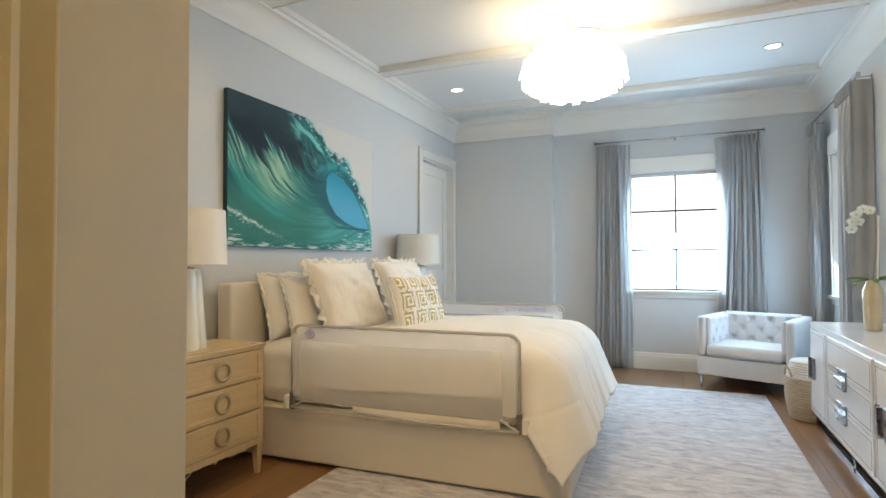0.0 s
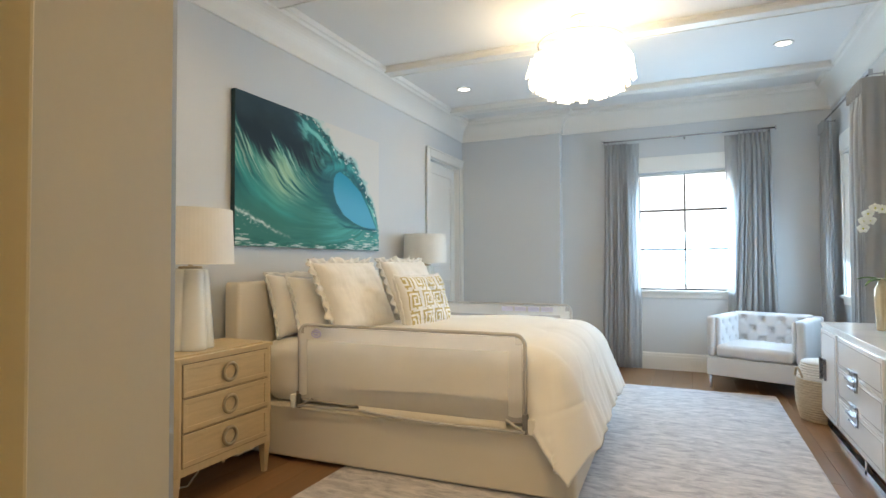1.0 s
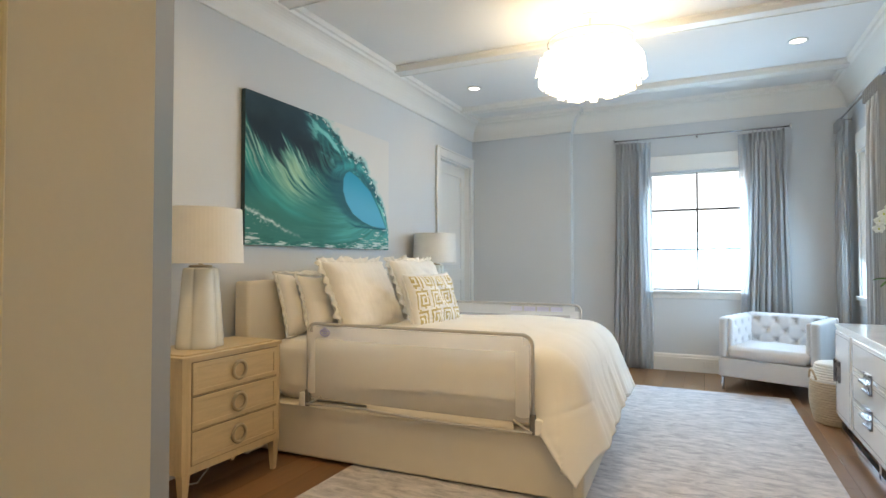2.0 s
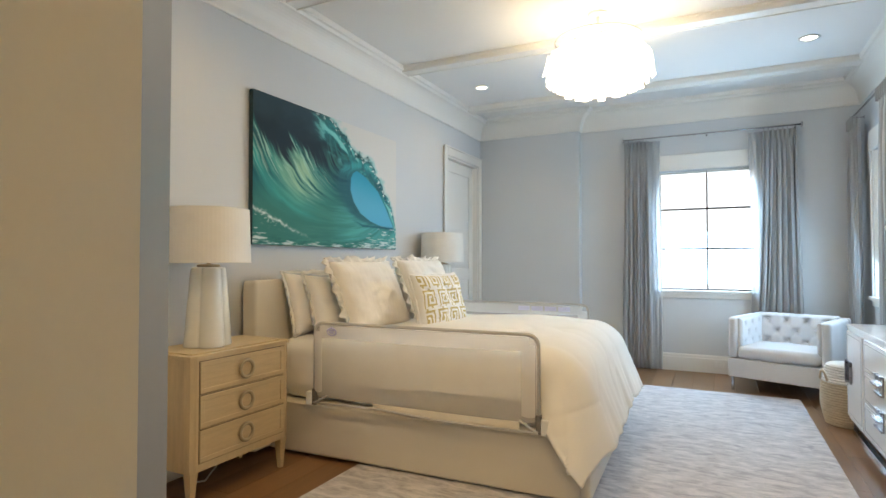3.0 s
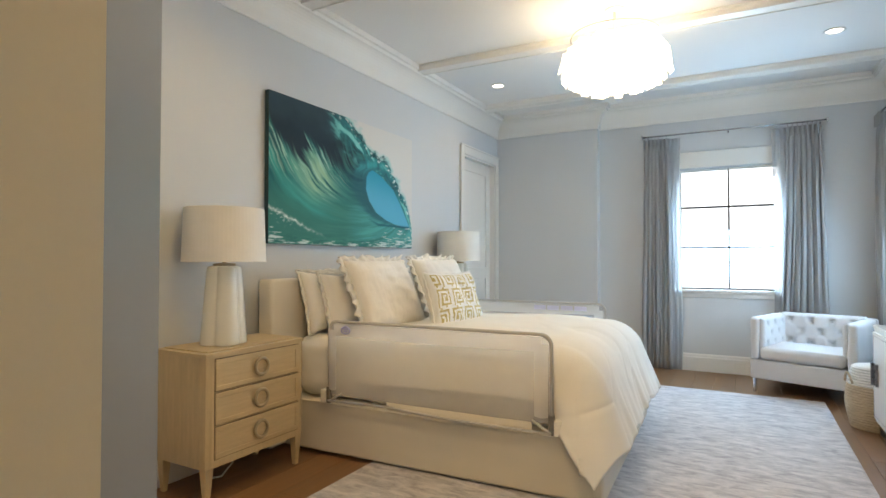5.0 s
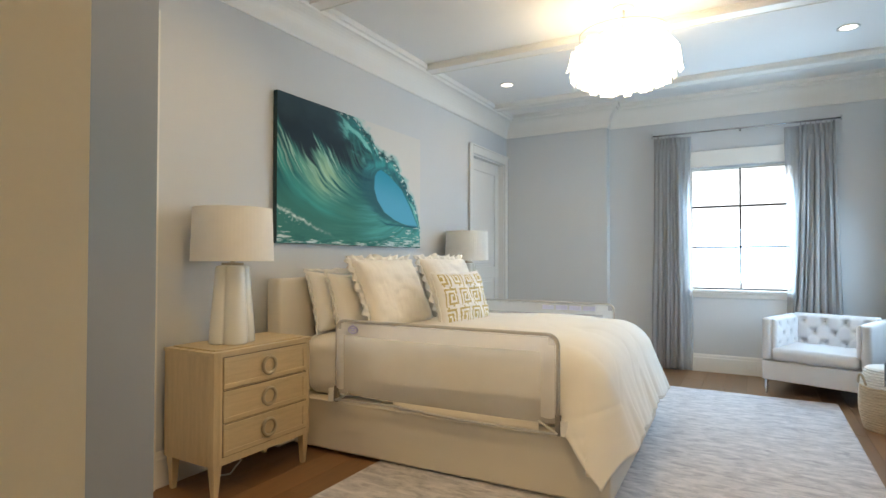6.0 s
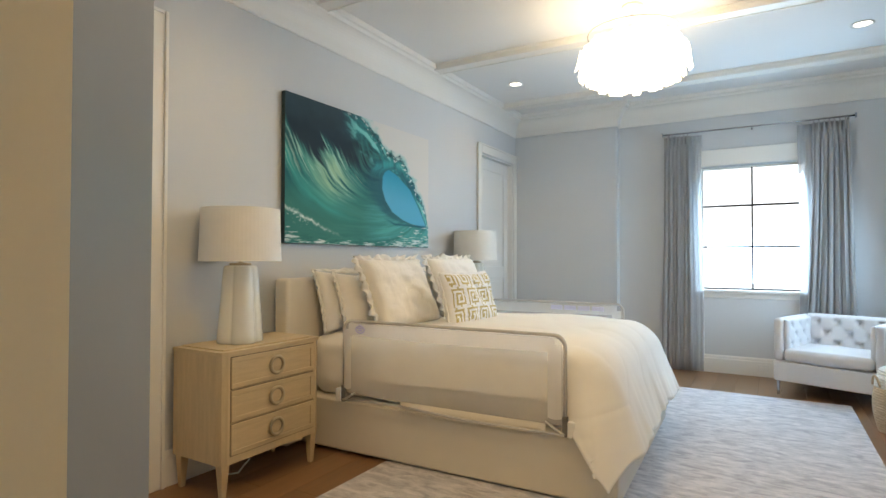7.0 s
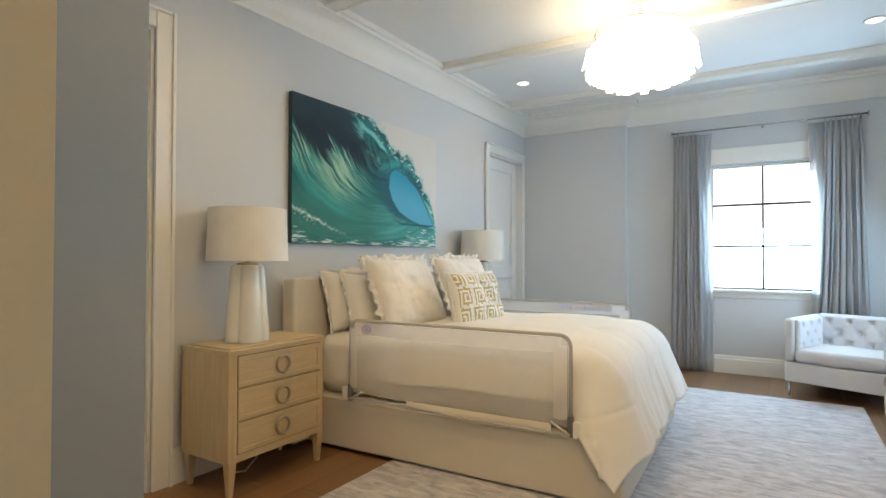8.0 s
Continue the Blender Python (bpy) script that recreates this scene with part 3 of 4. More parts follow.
tagged(duvet, "thick white cotton duvet draped over the foot of the bed", "duvet")


def pillow_bm(w, h, th, seed, nu=40, nv=32, sag=0.0):
    """A filled cushion standing in local y (width) and z (height), facing +x, base at z = 0."""
    bm = bmesh.new()
    sides = []
    for sgn in (1, -1):
        g = []
        for j in range(nv + 1):
            row = []
            for i in range(nu + 1):
                u, v = -1 + 2 * i / nu, -1 + 2 * j / nv
                edge = max(0.0, (1 - u ** 4) * (1 - v ** 4)) ** 0.42
                pin_u, pin_v = 1 - 0.07 * (1 - v * v), 1 - 0.07 * (1 - u * u)
                d = th / 2 * edge * (1 + 0.14 * noise.fractal(Vector((u * 1.7 + seed, v * 1.7, sgn)), 1.0, 2.0, 3))
                d -= 0.007 * edge * (crease(u * 0.9 + seed, v * 1.8, sgn * 2.0) + 0.4 * crease(u * 1.3 + seed, v * 4.5, sgn * 5.0))
                d += 0.006 * edge * math.sin(9 * u + 7 * v + seed) * (1 - edge * 0.5)
                z = h / 2 * (1 + v * pin_v) - sag * (1 - u * u) * step(0, 1, (v + 1) / 2)
                co = (sgn * d, w / 2 * u * pin_u, z)
                if sgn == -1 and (i in (0, nu) or j in (0, nv)):
                    row.append(sides[0][j][i])
                else:
                    row.append(bm.verts.new(co))
            g.append(row)
        sides.append(g)
        for j in range(nv):
            for i in range(nu):
                bm.faces.new((g[j][i], g[j][i + 1], g[j + 1][i + 1], g[j + 1][i]))
    return bm, sides[0]


def ruffle_bm(w, h, wide, seed, n=220, amp=0.012):
    """A gathered frill round a cushion's outline."""
    bm = bmesh.new()
    ins, outs = [], []
    for k in range(n):
        a = 4 * k / n
        q, f = int(a), -1 + 2 * (a - int(a))
        u, v = ((f, -1), (1, f), (-f, 1), (-1, -f))[q]
        pu, pv = 1 - 0.07 * (1 - v * v), 1 - 0.07 * (1 - u * u)
        y, z = w / 2 * u * pu, h / 2 * (1 + v * pv)
        c = Vector((y, z - h / 2)).normalized()
        grow = wide * (1 + 0.14 * math.sin(k * 1.1 + seed) + 0.20 * math.sin(k * 0.41))
        ins.append(bm.verts.new((0.004 * math.sin(k * 1.1), y * 0.985, (z - h / 2) * 0.985 + h / 2)))
        outs.append((bm.verts.new((amp * math.sin(k * 0.93 + seed + 1.2 * math.sin(k * 0.11)), y + c.x * grow * 0.6, z + c.y * grow * 0.6)),
                     bm.verts.new((amp * 1.7 * math.sin(k * 0.93 + seed + 0.3 + 1.2 * math.sin(k * 0.11)), y + c.x * grow, z + c.y * grow))))
    for k in range(n):
        l = (k + 1) % n
        bm.faces.new((ins[k], ins[l], outs[l][0], outs[k][0]))
        bm.faces.new((outs[k][0], outs[l][0], outs[l][1], outs[k][1]))
    return bm


def cushion(m, w, h, th, seed, material, label, frill=0.0, amp=0.012, sag=0.0):
    c = empty("pillow", m)
    bm, _ = pillow_bm(w, h, th, seed, sag=sag)
    part("cover", bm, material, c, smooth=True)
    if frill:
        f = part("frill", ruffle_bm(w, h, frill, seed, amp=amp), material, c, smooth=True)
        sol = f.modifiers.new("thickness", "SOLIDIFY")
        sol.thickness = 0.003
    return tagged(c, label, "pillow", "pillows on the bed")


ZB = 0.742
PL = "plump white cotton sleeping pillow leaning on the headboard"
for y, s in ((2.93, 1), (3.83, 2)):
    cushion(pose(0.29, y, ZB, 0, -15, 1), 0.80, 0.43, 0.19, s, M_SHEET, PL, 0.022, 0.004, 0.035)
    cushion(pose(0.45, y + 0.05, ZB, 0, -17, -3), 0.80, 0.42, 0.20, s + 5, M_SHEET, PL, 0.022, 0.004, 0.04)
PE = "large ivory slubbed-linen euro sham with ruffled edges"
cushion(pose(0.69, 2.97, ZB + 0.005, 0, -25, -4), 0.64, 0.53, 0.22, 11, M_SHAM, PE, 0.05, 0.010)
cushion(pose(0.70, 3.79, ZB + 0.005, 0, -22, 2), 0.74, 0.53, 0.21, 14, M_SHAM, PE, 0.05, 0.010)

# gold key pattern woven into the small cushion's face
def key_weave(a, b):
    """Whether the cell (a, b) of a ten-cell key block is gold."""
    k = min(a, b, 9 - a, 9 - b)
    if k % 2:
        return not (b == k and a == k + 1)
    return (a == k + 1 and b == k) or (k == 0 and a == 5)


M_GOLD = mat("gold_key_weave", (0.54, 0.43, 0.17), 0.6, 20, 0.15, 0.4, 200, sheen=0.1)
key = empty("pillow", pose(1.0, 3.32, ZB + 0.002, 0, -16, -6))
bm, face = pillow_bm(0.60, 0.41, 0.16, 21, nu=76, nv=56)
bm.faces.ensure_lookup_table()
for k in range(76 * 56):
    j, i = divmod(k, 76)
    ci, cj = (i // 2 if (j // 20) % 2 else (75 - i) // 2), j // 2
    if 2 < i < 73 and 2 < j < 53 and key_weave(ci % 10, cj % 10):
        bm.faces[k].material_index = 1
part("cover", bm, [M_SHEET, M_GOLD], key, "ivory cover with a gold key pattern", smooth=True)
f = part("frill", ruffle_bm(0.60, 0.41, 0.010, 3, n=160, amp=0.003), M_SHEET, key, smooth=True)
sol = f.modifiers.new("thickness", "SOLIDIFY")
sol.thickness = 0.003
tagged(key, "small lumbar cushion with a gold Greek key pattern", "pillow")


# ---- fold-down bed rails ----
M_HINGE = mat("grey_steel", (0.20, 0.19, 0.18), 0.4, 20, 0.1, metal=0.5)
M_LILAC = mat("pale_lilac_print", (0.60, 0.60, 0.76), 0.6, 30, 0.05)
M_BLUE = mat("lilac_print", (0.36, 0.35, 0.62), 0.6, 30, 0.05)


def bed_rail(m, length, low, high, facing, badged):
    """A netted safety rail in local x and z; facing is the side of local y that shows its badge."""
    r = empty("bed_rail", m)
    rad = 0.055
    pts = [(0.0, 0, low), (0.0, 0, high - rad)]
    pts += [(rad - rad * math.cos(a), 0, high - rad + rad * math.sin(a)) for a in np.linspace(0.2, math.pi / 2, 7)]
    pts += [(length / 2, 0, high)]
    pts += [(length - rad + rad * math.sin(a), 0, high - rad + rad * math.cos(a)) for a in np.linspace(0, math.pi / 2 - 0.2, 7)]
    pts += [(length, 0, high - rad), (length, 0, low)]
    part("tube_frame", tube(pts, 0.010, 10), M_GREYM, r, "grey rounded tubular frame", smooth=True)

    def cloth(name, x0, x1, z0, z1, material, puff, y, nx=40, nz=14):
        bm = bmesh.new()
        g = []
        for j in range(nz + 1):
            v = j / nz
            row = []
            for i in range(nx + 1):
                u = i / nx
                b = puff * math.sin(math.pi * min(1, v * 1.15)) ** 1.0 * (1 - (2 * u - 1) ** 6)
                row.append(bm.verts.new((x0 + (x1 - x0) * u, y + facing * b, z0 + (z1 - z0) * v - 0.008 * math.sin(math.pi * u) * (1 - v))))
            g.append(row)
        for a, b in zip(g, g[1:]):
            for i in range(nx):
                bm.faces.new((a[i], a[i + 1], b[i + 1], b[i]))
        ob = part(name, bm, material, r, smooth=True)
        return ob

    cloth("netting", 0.012, length - 0.012, low + 0.025, high - 0.012, M_NET, 0.010, 0.0)
    cloth("top_band", 0.045, length - 0.045, high - 0.085, high - 0.012, M_BAND, 0.003, facing * 0.016, 20, 3)
    cloth("side_band", length - 0.085, length - 0.012, low + 0.06, high - 0.05, M_BAND, 0.003, facing * 0.0175, 5, 10)
    cloth("side_band", 0.012, 0.065, low + 0.06, high - 0.05, M_BAND, 0.003, facing * 0.0175, 5, 10)
    cloth("skirt", length * 0.30, length - 0.10, low - 0.024, low + 0.022, M_LINEN, 0.012, facing * 0.006, 30, 4)
    for x, s in ((0.0, -1), (length, 1)):
        part("hinge", box((x - 0.014, -0.014, low - 0.03), (x + 0.014, 0.014, low + 0.07), 0.004), M_HINGE, r)
        part("clamp", box((x + s * 0.015, -0.02, low - 0.03), (x + s * 0.055, 0.02, low + 0.05), 0.006), M_WHITEP, r)
        part("brace", tube([(x, facing * 0.012, low - 0.02), (x - s * 0.10, facing * 0.012, low + 0.035)], 0.007, 8), M_GREYM, r)
    part("cross_bar", tube([(0.0, facing * 0.016, low - 0.015), (length * 0.3, facing * 0.02, low - 0.002), (length * 0.6, facing * 0.018, low - 0.022), (length, facing * 0.016, low - 0.02)], 0.007, 8), M_GREYM, r, smooth=True)
    if badged:
        ell = [(0.032 * math.cos(a), 0, 0.021 * math.sin(a)) for a in np.linspace(0, 2 * math.pi, 28, endpoint=False)]
        badge = part("badge", tube(ell, 0.0038, 6, closed=True), M_BLUE, r, "white badge with a lilac oval outline")
        badge.location = (0.135, -0.019, high - 0.048)
        for k, (a, b) in enumerate(((-0.02, 0.02), (-0.014, 0.014))):
            bar = part("bar", box((a, -0.001, 0.003 - 0.013 * k), (b, 0.001, 0.012 - 0.013 * k)), M_BLUE, badge)
        part("peak", tube([(-0.010, 0, 0.022), (0, 0, 0.034), (0.010, 0, 0.022)], 0.002, 6), M_BLUE, badge)
    else:
        for k in range(4):
            part("print_bar", box((0.78 + 0.115 * k, -0.022, high - 0.060), (0.88 + 0.115 * k, -0.0195, high - 0.022)), M_LILAC, r)
    return tagged(r, "white netted safety rail with a grey frame, clamped to the bed", "bed rail", "bed rails")


bed_rail(BED @ pose(0.492, -HW - 0.035, 0), 1.40, 0.378, 0.850, -1, True)
bed_rail(BED @ pose(0.45, HW + 0.035, 0), 1.37, 0.385, 0.868, -1, False)

# ---- nightstands ----
# dark brown that stands in for the shade around the drawers
M_GAPSHADE = mat("gap_shade_brown", (0.10, 0.07, 0.04), 0.8)


def nightstand(m):
    n = empty("nightstand", m)
    w, d = 0.348, 0.40
    plan = [(0, -w), (d - 0.046, -w), (d - 0.012, -w + 0.008), (d, -w + 0.038), (d, w - 0.038), (d - 0.012, w - 0.008), (d - 0.046, w), (0, w)]
    part("body", prism(plan, 0.18, 0.738), M_OAKV, n)
    top = [(x + (0.008 if x > 0.3 else 0), y * 1.018) for x, y in plan]
    part("top", prism(top, 0.7385, 0.756), M_OAK, n)
    part("top_inlay", prism([(0.03 + x * 0.86, y * 0.92) for x, y in plan], 0.756, 0.764), M_OAK, n)
    for k, zc in enumerate((0.644, 0.473, 0.302)):
        bm = box((d - 0.01, -w + 0.055, zc - 0.080), (d + 0.003, w - 0.055, zc + 0.080), 0.002)
        for p in (-1, 1):
            box((d + 0.003, -w + 0.055, zc + p * 0.067 - 0.0125), (d + 0.008, w - 0.055, zc + p * 0.067 + 0.0125), 0.002, bm=bm)
            box((d + 0.003, p * (w - 0.0675) - 0.0125, zc - 0.0545), (d + 0.008, p * (w - 0.0675) + 0.0125, zc + 0.0545), 0.002, bm=bm)
        dr = part("drawer", bm, M_OAK, n)
        # dark sheet behind the drawer, drawn as the shade in its gap
        part("gap_shade", box((d - 0.004, -w + 0.0515, zc - 0.0835), (d + 0.0012, w - 0.0515, zc + 0.0835)), M_GAPSHADE, n)
        ring = [(d + 0.016, 0.045 * math.cos(a), zc + 0.045 * math.sin(a)) for a in np.linspace(0, 2 * math.pi, 32, endpoint=False)]
        h = part("ring_handle", tube(ring, 0.0095, 8, closed=True), M_NICKEL, dr, "champagne metal ring handle", smooth=True)
        disc = lathe([(0.001, 0.003), (0.052, 0.003), (0.054, 0.006), (0.050, 0.008), (0.001, 0.008)], 28)
        bmesh.ops.transform(disc, matrix=Matrix.Translation((d, 0, zc)) @ Matrix.Rotation(math.pi / 2, 4, "Y"), verts=disc.verts)
        part("backplate", disc, M_OAK, dr, smooth=False)
    for x in (0.03, d - 0.035):
        for y in (-w + 0.035, w - 0.035):
            bm = box((x - 0.024, y - 0.024, 0.0), (x + 0.024, y + 0.024, 0.1795))
            for v in bm.verts:
                if v.co.z < 0.05:
                    v.co.x, v.co.y = x + (v.co.x - x) * 0.5, y + (v.co.y - y) * 0.5
            part("leg", bm, M_OAKV, n)
    return tagged(n, "pale cerused-oak nightstand with three ring-pull drawers", "nightstand", "nightstands")


ns = nightstand(pose(0.045, 1.966, 0))
copy_thing(ns, pose(0.045, 4.72, 0))


# ---- table lamps ----
def table_lamp(m):
    l = empty("table_lamp", m)
    part("body", lathe([(0.106, 0.0), (0.109, 0.006), (0.107, 0.03), (0.094, 0.22), (0.083, 0.38), (0.079, 0.420), (0.074, 0.428), (0.060, 0.432)], 96, lobes=4, depth=0.30), M_CERAM, l, "white fluted ceramic body", smooth=True)
    part("neck", lathe([(0.058, 0.4325), (0.060, 0.435), (0.060, 0.442), (0.056, 0.445), (0.012, 0.448), (0.012, 0.50)], 24), M_NICKEL, l, smooth=True)
    part("shade", lathe([(0.222, 0.455), (0.212, 0.75), (0.209, 0.75), (0.219, 0.455)], 64, cap=False), M_DRUM, l, "white drum shade", smooth=False)
    part("rim", tube([(0.2215 * math.cos(a), 0.2215 * math.sin(a), 0.457) for a in np.linspace(0, 2 * math.pi, 64, endpoint=False)], 0.003, 6, closed=True), M_SHADE, l, smooth=True)
    part("spider", tube([(-0.21, 0, 0.72), (0.21, 0, 0.72)], 0.003, 6), M_NICKEL, l)
    return tagged(l, "white fluted ceramic table lamp with a drum shade", "table lamp", "bedside lamps")


tl = table_lamp(pose(0.25, 1.885, 0.7645, 0, 0, 20))
copy_thing(tl, pose(0.25, 4.76, 0.7645, 0, 0, -10))

# ---- painting ----
NU, NV = 420, 250
A0, A1, B0, B1 = 2.405, 4.20, 1.338, 2.366
art = empty("painting", pose(0.002, 0, 0))
part("canvas", box((0.0, A0, B0), (0.036, A1, B1), 0.003), mat("painted_canvas_edge", (0.02, 0.05, 0.06), 0.7, 12, 0.4), art, "dark painted canvas edge")


def mixc(a, b, t):
    t = min(1, max(0, t))
    return [p + (q - p) * t for p, q in zip(a, b)]


CREST = ((0.0, 1.3), (0.37, 1.03), (0.42, 1.0), (0.49, 0.955), (0.566, 0.878), (0.613, 0.79), (0.66, 0.765), (0.74, 0.755), (0.796, 0.668), (0.869, 0.527), (0.927, 0.431), (0.97, 0.30), (1.01, 0.10))
MOUTH_IN = ((0.18, 0.966), (0.205, 0.833), (0.232, 0.761), (0.288, 0.677), (0.377, 0.621), (0.469, 0.596), (0.567, 0.600), (0.61, 0.617), (0.64, 0.65))
MOUTH_OUT = ((0.18, 0.99), (0.25, 0.958), (0.373, 0.903), (0.502, 0.833), (0.60, 0.725), (0.64, 0.65))


def along(table, a):
    for (p, q), (r, t) in zip(table, table[1:]):
        if a <= r:
            return q + (t - q) * max(0.0, a - p) / (r - p)
    return table[-1][1]


def fr(x, y, z=0.0, o=4):
    return noise.fractal(Vector((x, y, z)), 0.9, 2.0, o)


def paint(u, v):
    x = u * 1.77
    n0 = fr(u * 3, v * 3, 3)
    # dark back of the wave above, green water below
    col = mixc((0.012, 0.10, 0.125), (0.020, 0.038, 0.056), step(0.46, 0.66, v + 0.12 * n0 + 0.10 * u))
    col = mixc(col, (0.045, 0.085, 0.11), 0.7 * step(0.80, 1.0, v + 0.10 * n0))
    col = mixc(col, (0.045, 0.205, 0.18), step(0.50, 0.26, v + 0.06 * n0))
    # strands of lit water fanning up from the trough
    du, dv = 0.95 - x, 1.15 - v
    rho, th = math.hypot(du, dv), math.degrees(math.atan2(dv, du))
    k = (rho - 0.83) / (1.0 - 0.55 * step(35, 90, th)) + 0.020 * fr(x * 4, v * 4, 51, 3)
    tip = 37 - 105 * max(0.0, k) + 170 * max(0.0, -k - 0.16) + 13 * fr(k * 9, 0.3, 21, 2) + 13 * fr(k * 30, 0.03 * th, 23, 3)
    far = th - tip
    strand = fr(k * 13, th * 0.030, 1, 4) + 0.6 * fr(k * 42, th * 0.045, 9, 3)
    lit = step(-2, 9, far) * step(92, 55, th) * step(0.42, 0.28, abs(k + 0.02))
    col = mixc(col, (0.05, 0.33, 0.30), lit * (0.60 + 0.6 * strand))
    core = math.exp(-((k + 0.03) / 0.15) ** 2 - ((th - 52 - 40 * max(0, -k)) / 15) ** 2)
    col = mixc(col, (0.34, 0.56, 0.38), core * lit * max(0, 0.62 + 1.3 * strand))
    fine = fr(k * 60, th * 0.05, 31, 4)
    col = mixc(col, (0.42, 0.68, 0.56), 0.85 * lit * step(0.10, 0.42, fine) * math.exp(-((far - 14) / 16) ** 2))
    col = mixc(col, (0.010, 0.07, 0.09), 0.55 * lit * step(0.16, 0.5, -strand) * math.exp(-((far - 12) / 18) ** 2))
    # smooth run of water under the fan, drawn towards the barrel
    run = fr(k * 16, th * 0.035, 41, 4)
    col = mixc(col, (0.07, 0.27, 0.23), 0.45 * step(50, 75, th) * step(-0.1, 0.7, run + 0.2))
    col = mixc(col, (0.10, 0.44, 0.43), step(0.42, 0.62, u) * step(0.20, 0.10, abs(v - 0.20 + 0.10 * (u - 0.5))) * (0.50 + 0.5 * run))
    # hollow of the barrel
    left, right = along(MOUTH_IN, v), along(MOUTH_OUT, v)
    wall = step(-0.16, -0.04, u - left) * step(0.16, 0.26, v + 0.12 * (u - 0.6)) * step(0.78, 0.60, v) * step(1.02, 0.98, u)
    swirl = fr((u - left) * 30, v * 5, 5, 4)
    col = mixc(col, (0.028, 0.125, 0.165), wall * (0.85 + 0.3 * swirl))
    arch = math.exp(-((math.hypot((u - 0.70) / 0.14, (v - 0.585) / 0.105) - 1.0) / 0.30) ** 2) * step(0.52, 0.66, v)
    col = mixc(col, (0.06, 0.36, 0.38), arch * (0.65 + 0.8 * swirl))
    inside = step(-0.004, 0.007, u - left) * step(-0.002, 0.014, right - u) * step(0.178, 0.192, v) * step(0.642, 0.628, v)
    blue = mixc((0.11, 0.43, 0.62), (0.022, 0.30, 0.47), step(0.30, 0.66, v + 0.25 * (u - 0.8)))
    col = mixc(col, blue, inside)
    keel = math.exp(-((v - 0.187 - 0.5 * max(0, 0.70 - u)) / 0.010) ** 2) * step(0.58, 0.72, u)
    col = mixc(col, (0.012, 0.10, 0.15), 0.85 * keel)
    # falling lip: broken teal water and foam along the crest, pale sky beyond
    top = along(CREST, u)
    d = v - top + 0.045 * fr(u * 16, v * 16, 8, 5)
    brim = step(0.30, 0.44, u) * (1 - inside)
    lip = math.exp(-((d + 0.085) / (0.07 + 0.05 * step(0.66, 0.50, u))) ** 2) * brim
    flow = fr((v - top) * 16 + 2, u * 9, 4, 4)
    col = mixc(col, (0.035, 0.30, 0.31), lip * (0.55 + 0.9 * flow))
    col = mixc(col, (0.20, 0.58, 0.56), lip * step(0.12, 0.45, flow))
    spray = step(0.22, 0.48, fr(u * 38, v * 38, 6, 4)) * math.exp(-((d + 0.028) / 0.030) ** 2) * brim
    col = mixc(col, (0.66, 0.78, 0.77), spray)
    clot = step(0.18, 0.42, fr(u * 22, v * 22, 16, 3)) * math.exp(-((d + 0.012) / 0.022) ** 2) * brim
    col = mixc(col, (0.008, 0.06, 0.075), 0.8 * clot)
    mist = mixc((0.30, 0.56, 0.56), (0.69, 0.68, 0.66), step(-0.01, 0.09, d + 0.05 * fr(u * 9, v * 9, 18, 3)))
    col = mixc(col, mist, step(-0.002, 0.022, d) * step(0.36, 0.42, u))
    # foam at the foot
    foam = fr(u * 13 + 3, v * 100, 7, 5)
    rise = 0.022 + 0.085 * step(0.55, 0.95, u) + 0.045 * step(0.14, 0.0, u)
    col = mixc(col, (0.62, 0.72, 0.71), 0.9 * step(0.0, 0.40, foam + 0.22 - 11.0 * abs(v - 0.3 * rise) * 0.045 / rise))
    col = mixc(col, (0.02, 0.12, 0.12), 0.5 * step(0.1, 0.4, -foam) * step(0.09, 0.03, v))
    ridge = v - 0.242 + 0.62 * u - 0.10 * u * u + 0.012 * fr(u * 26, 2, 12, 3)
    trail = math.exp(-(ridge / 0.010) ** 2) * step(0.34, 0.10, u) * (0.7 + fr(u * 50, v * 50, 11, 3))
    col = mixc(col, (0.66, 0.76, 0.74), trail)
    fleck = step(0.30, 0.5, fr(u * 55, v * 55, 15, 3)) * math.exp(-((ridge + 0.02) / 0.035) ** 2) * step(0.22, 0.0, u)
    return mixc(col, (0.55, 0.70, 0.68), 0.8 * fleck)


xs, zs = np.linspace(A0 + 0.001, A1 - 0.001, NU), np.linspace(B0 + 0.001, B1 - 0.001, NV)
verts = [(0.0385, y, z) for z in zs for y in xs]
faces = [(j * NU + i, j * NU + i + 1, (j + 1) * NU + i + 1, (j + 1) * NU + i) for j in range(NV - 1) for i in range(NU - 1)]
me = bpy.data.meshes.new("picture")
me.from_pydata(verts, [], faces)
ca = me.color_attributes.new("paint", "FLOAT_COLOR", "POINT")
buf = np.ones((NU * NV, 4), dtype=np.float32)
for j in range(NV):
    for i in range(NU):
        buf[j * NU + i, :3] = paint(i / (NU - 1), j / (NV - 1))
ca.data.foreach_set("color", buf.ravel())
M_ART = bpy.data.materials.new("sea_painting")
M_ART.use_nodes = True
_at = M_ART.node_tree.nodes.new("ShaderNodeVertexColor")
_at.layer_name = "paint"
M_ART.node_tree.links.new(_at.outputs["Color"], M_ART.node_tree.nodes["Principled BSDF"].inputs["Base Color"])
M_ART.node_tree.nodes["Principled BSDF"].inputs["Roughness"].default_value = 0.7
M_ART.node_tree.nodes["Principled BSDF"].inputs["Specular IOR Level"].default_value = 0.2
me.materials.append(M_ART)
pic = new("picture", me)
pic.parent = art
tagged(pic, "breaking turquoise ocean wave with white foam")
tagged(art, "wide canvas painting of a breaking turquoise wave", "painting")


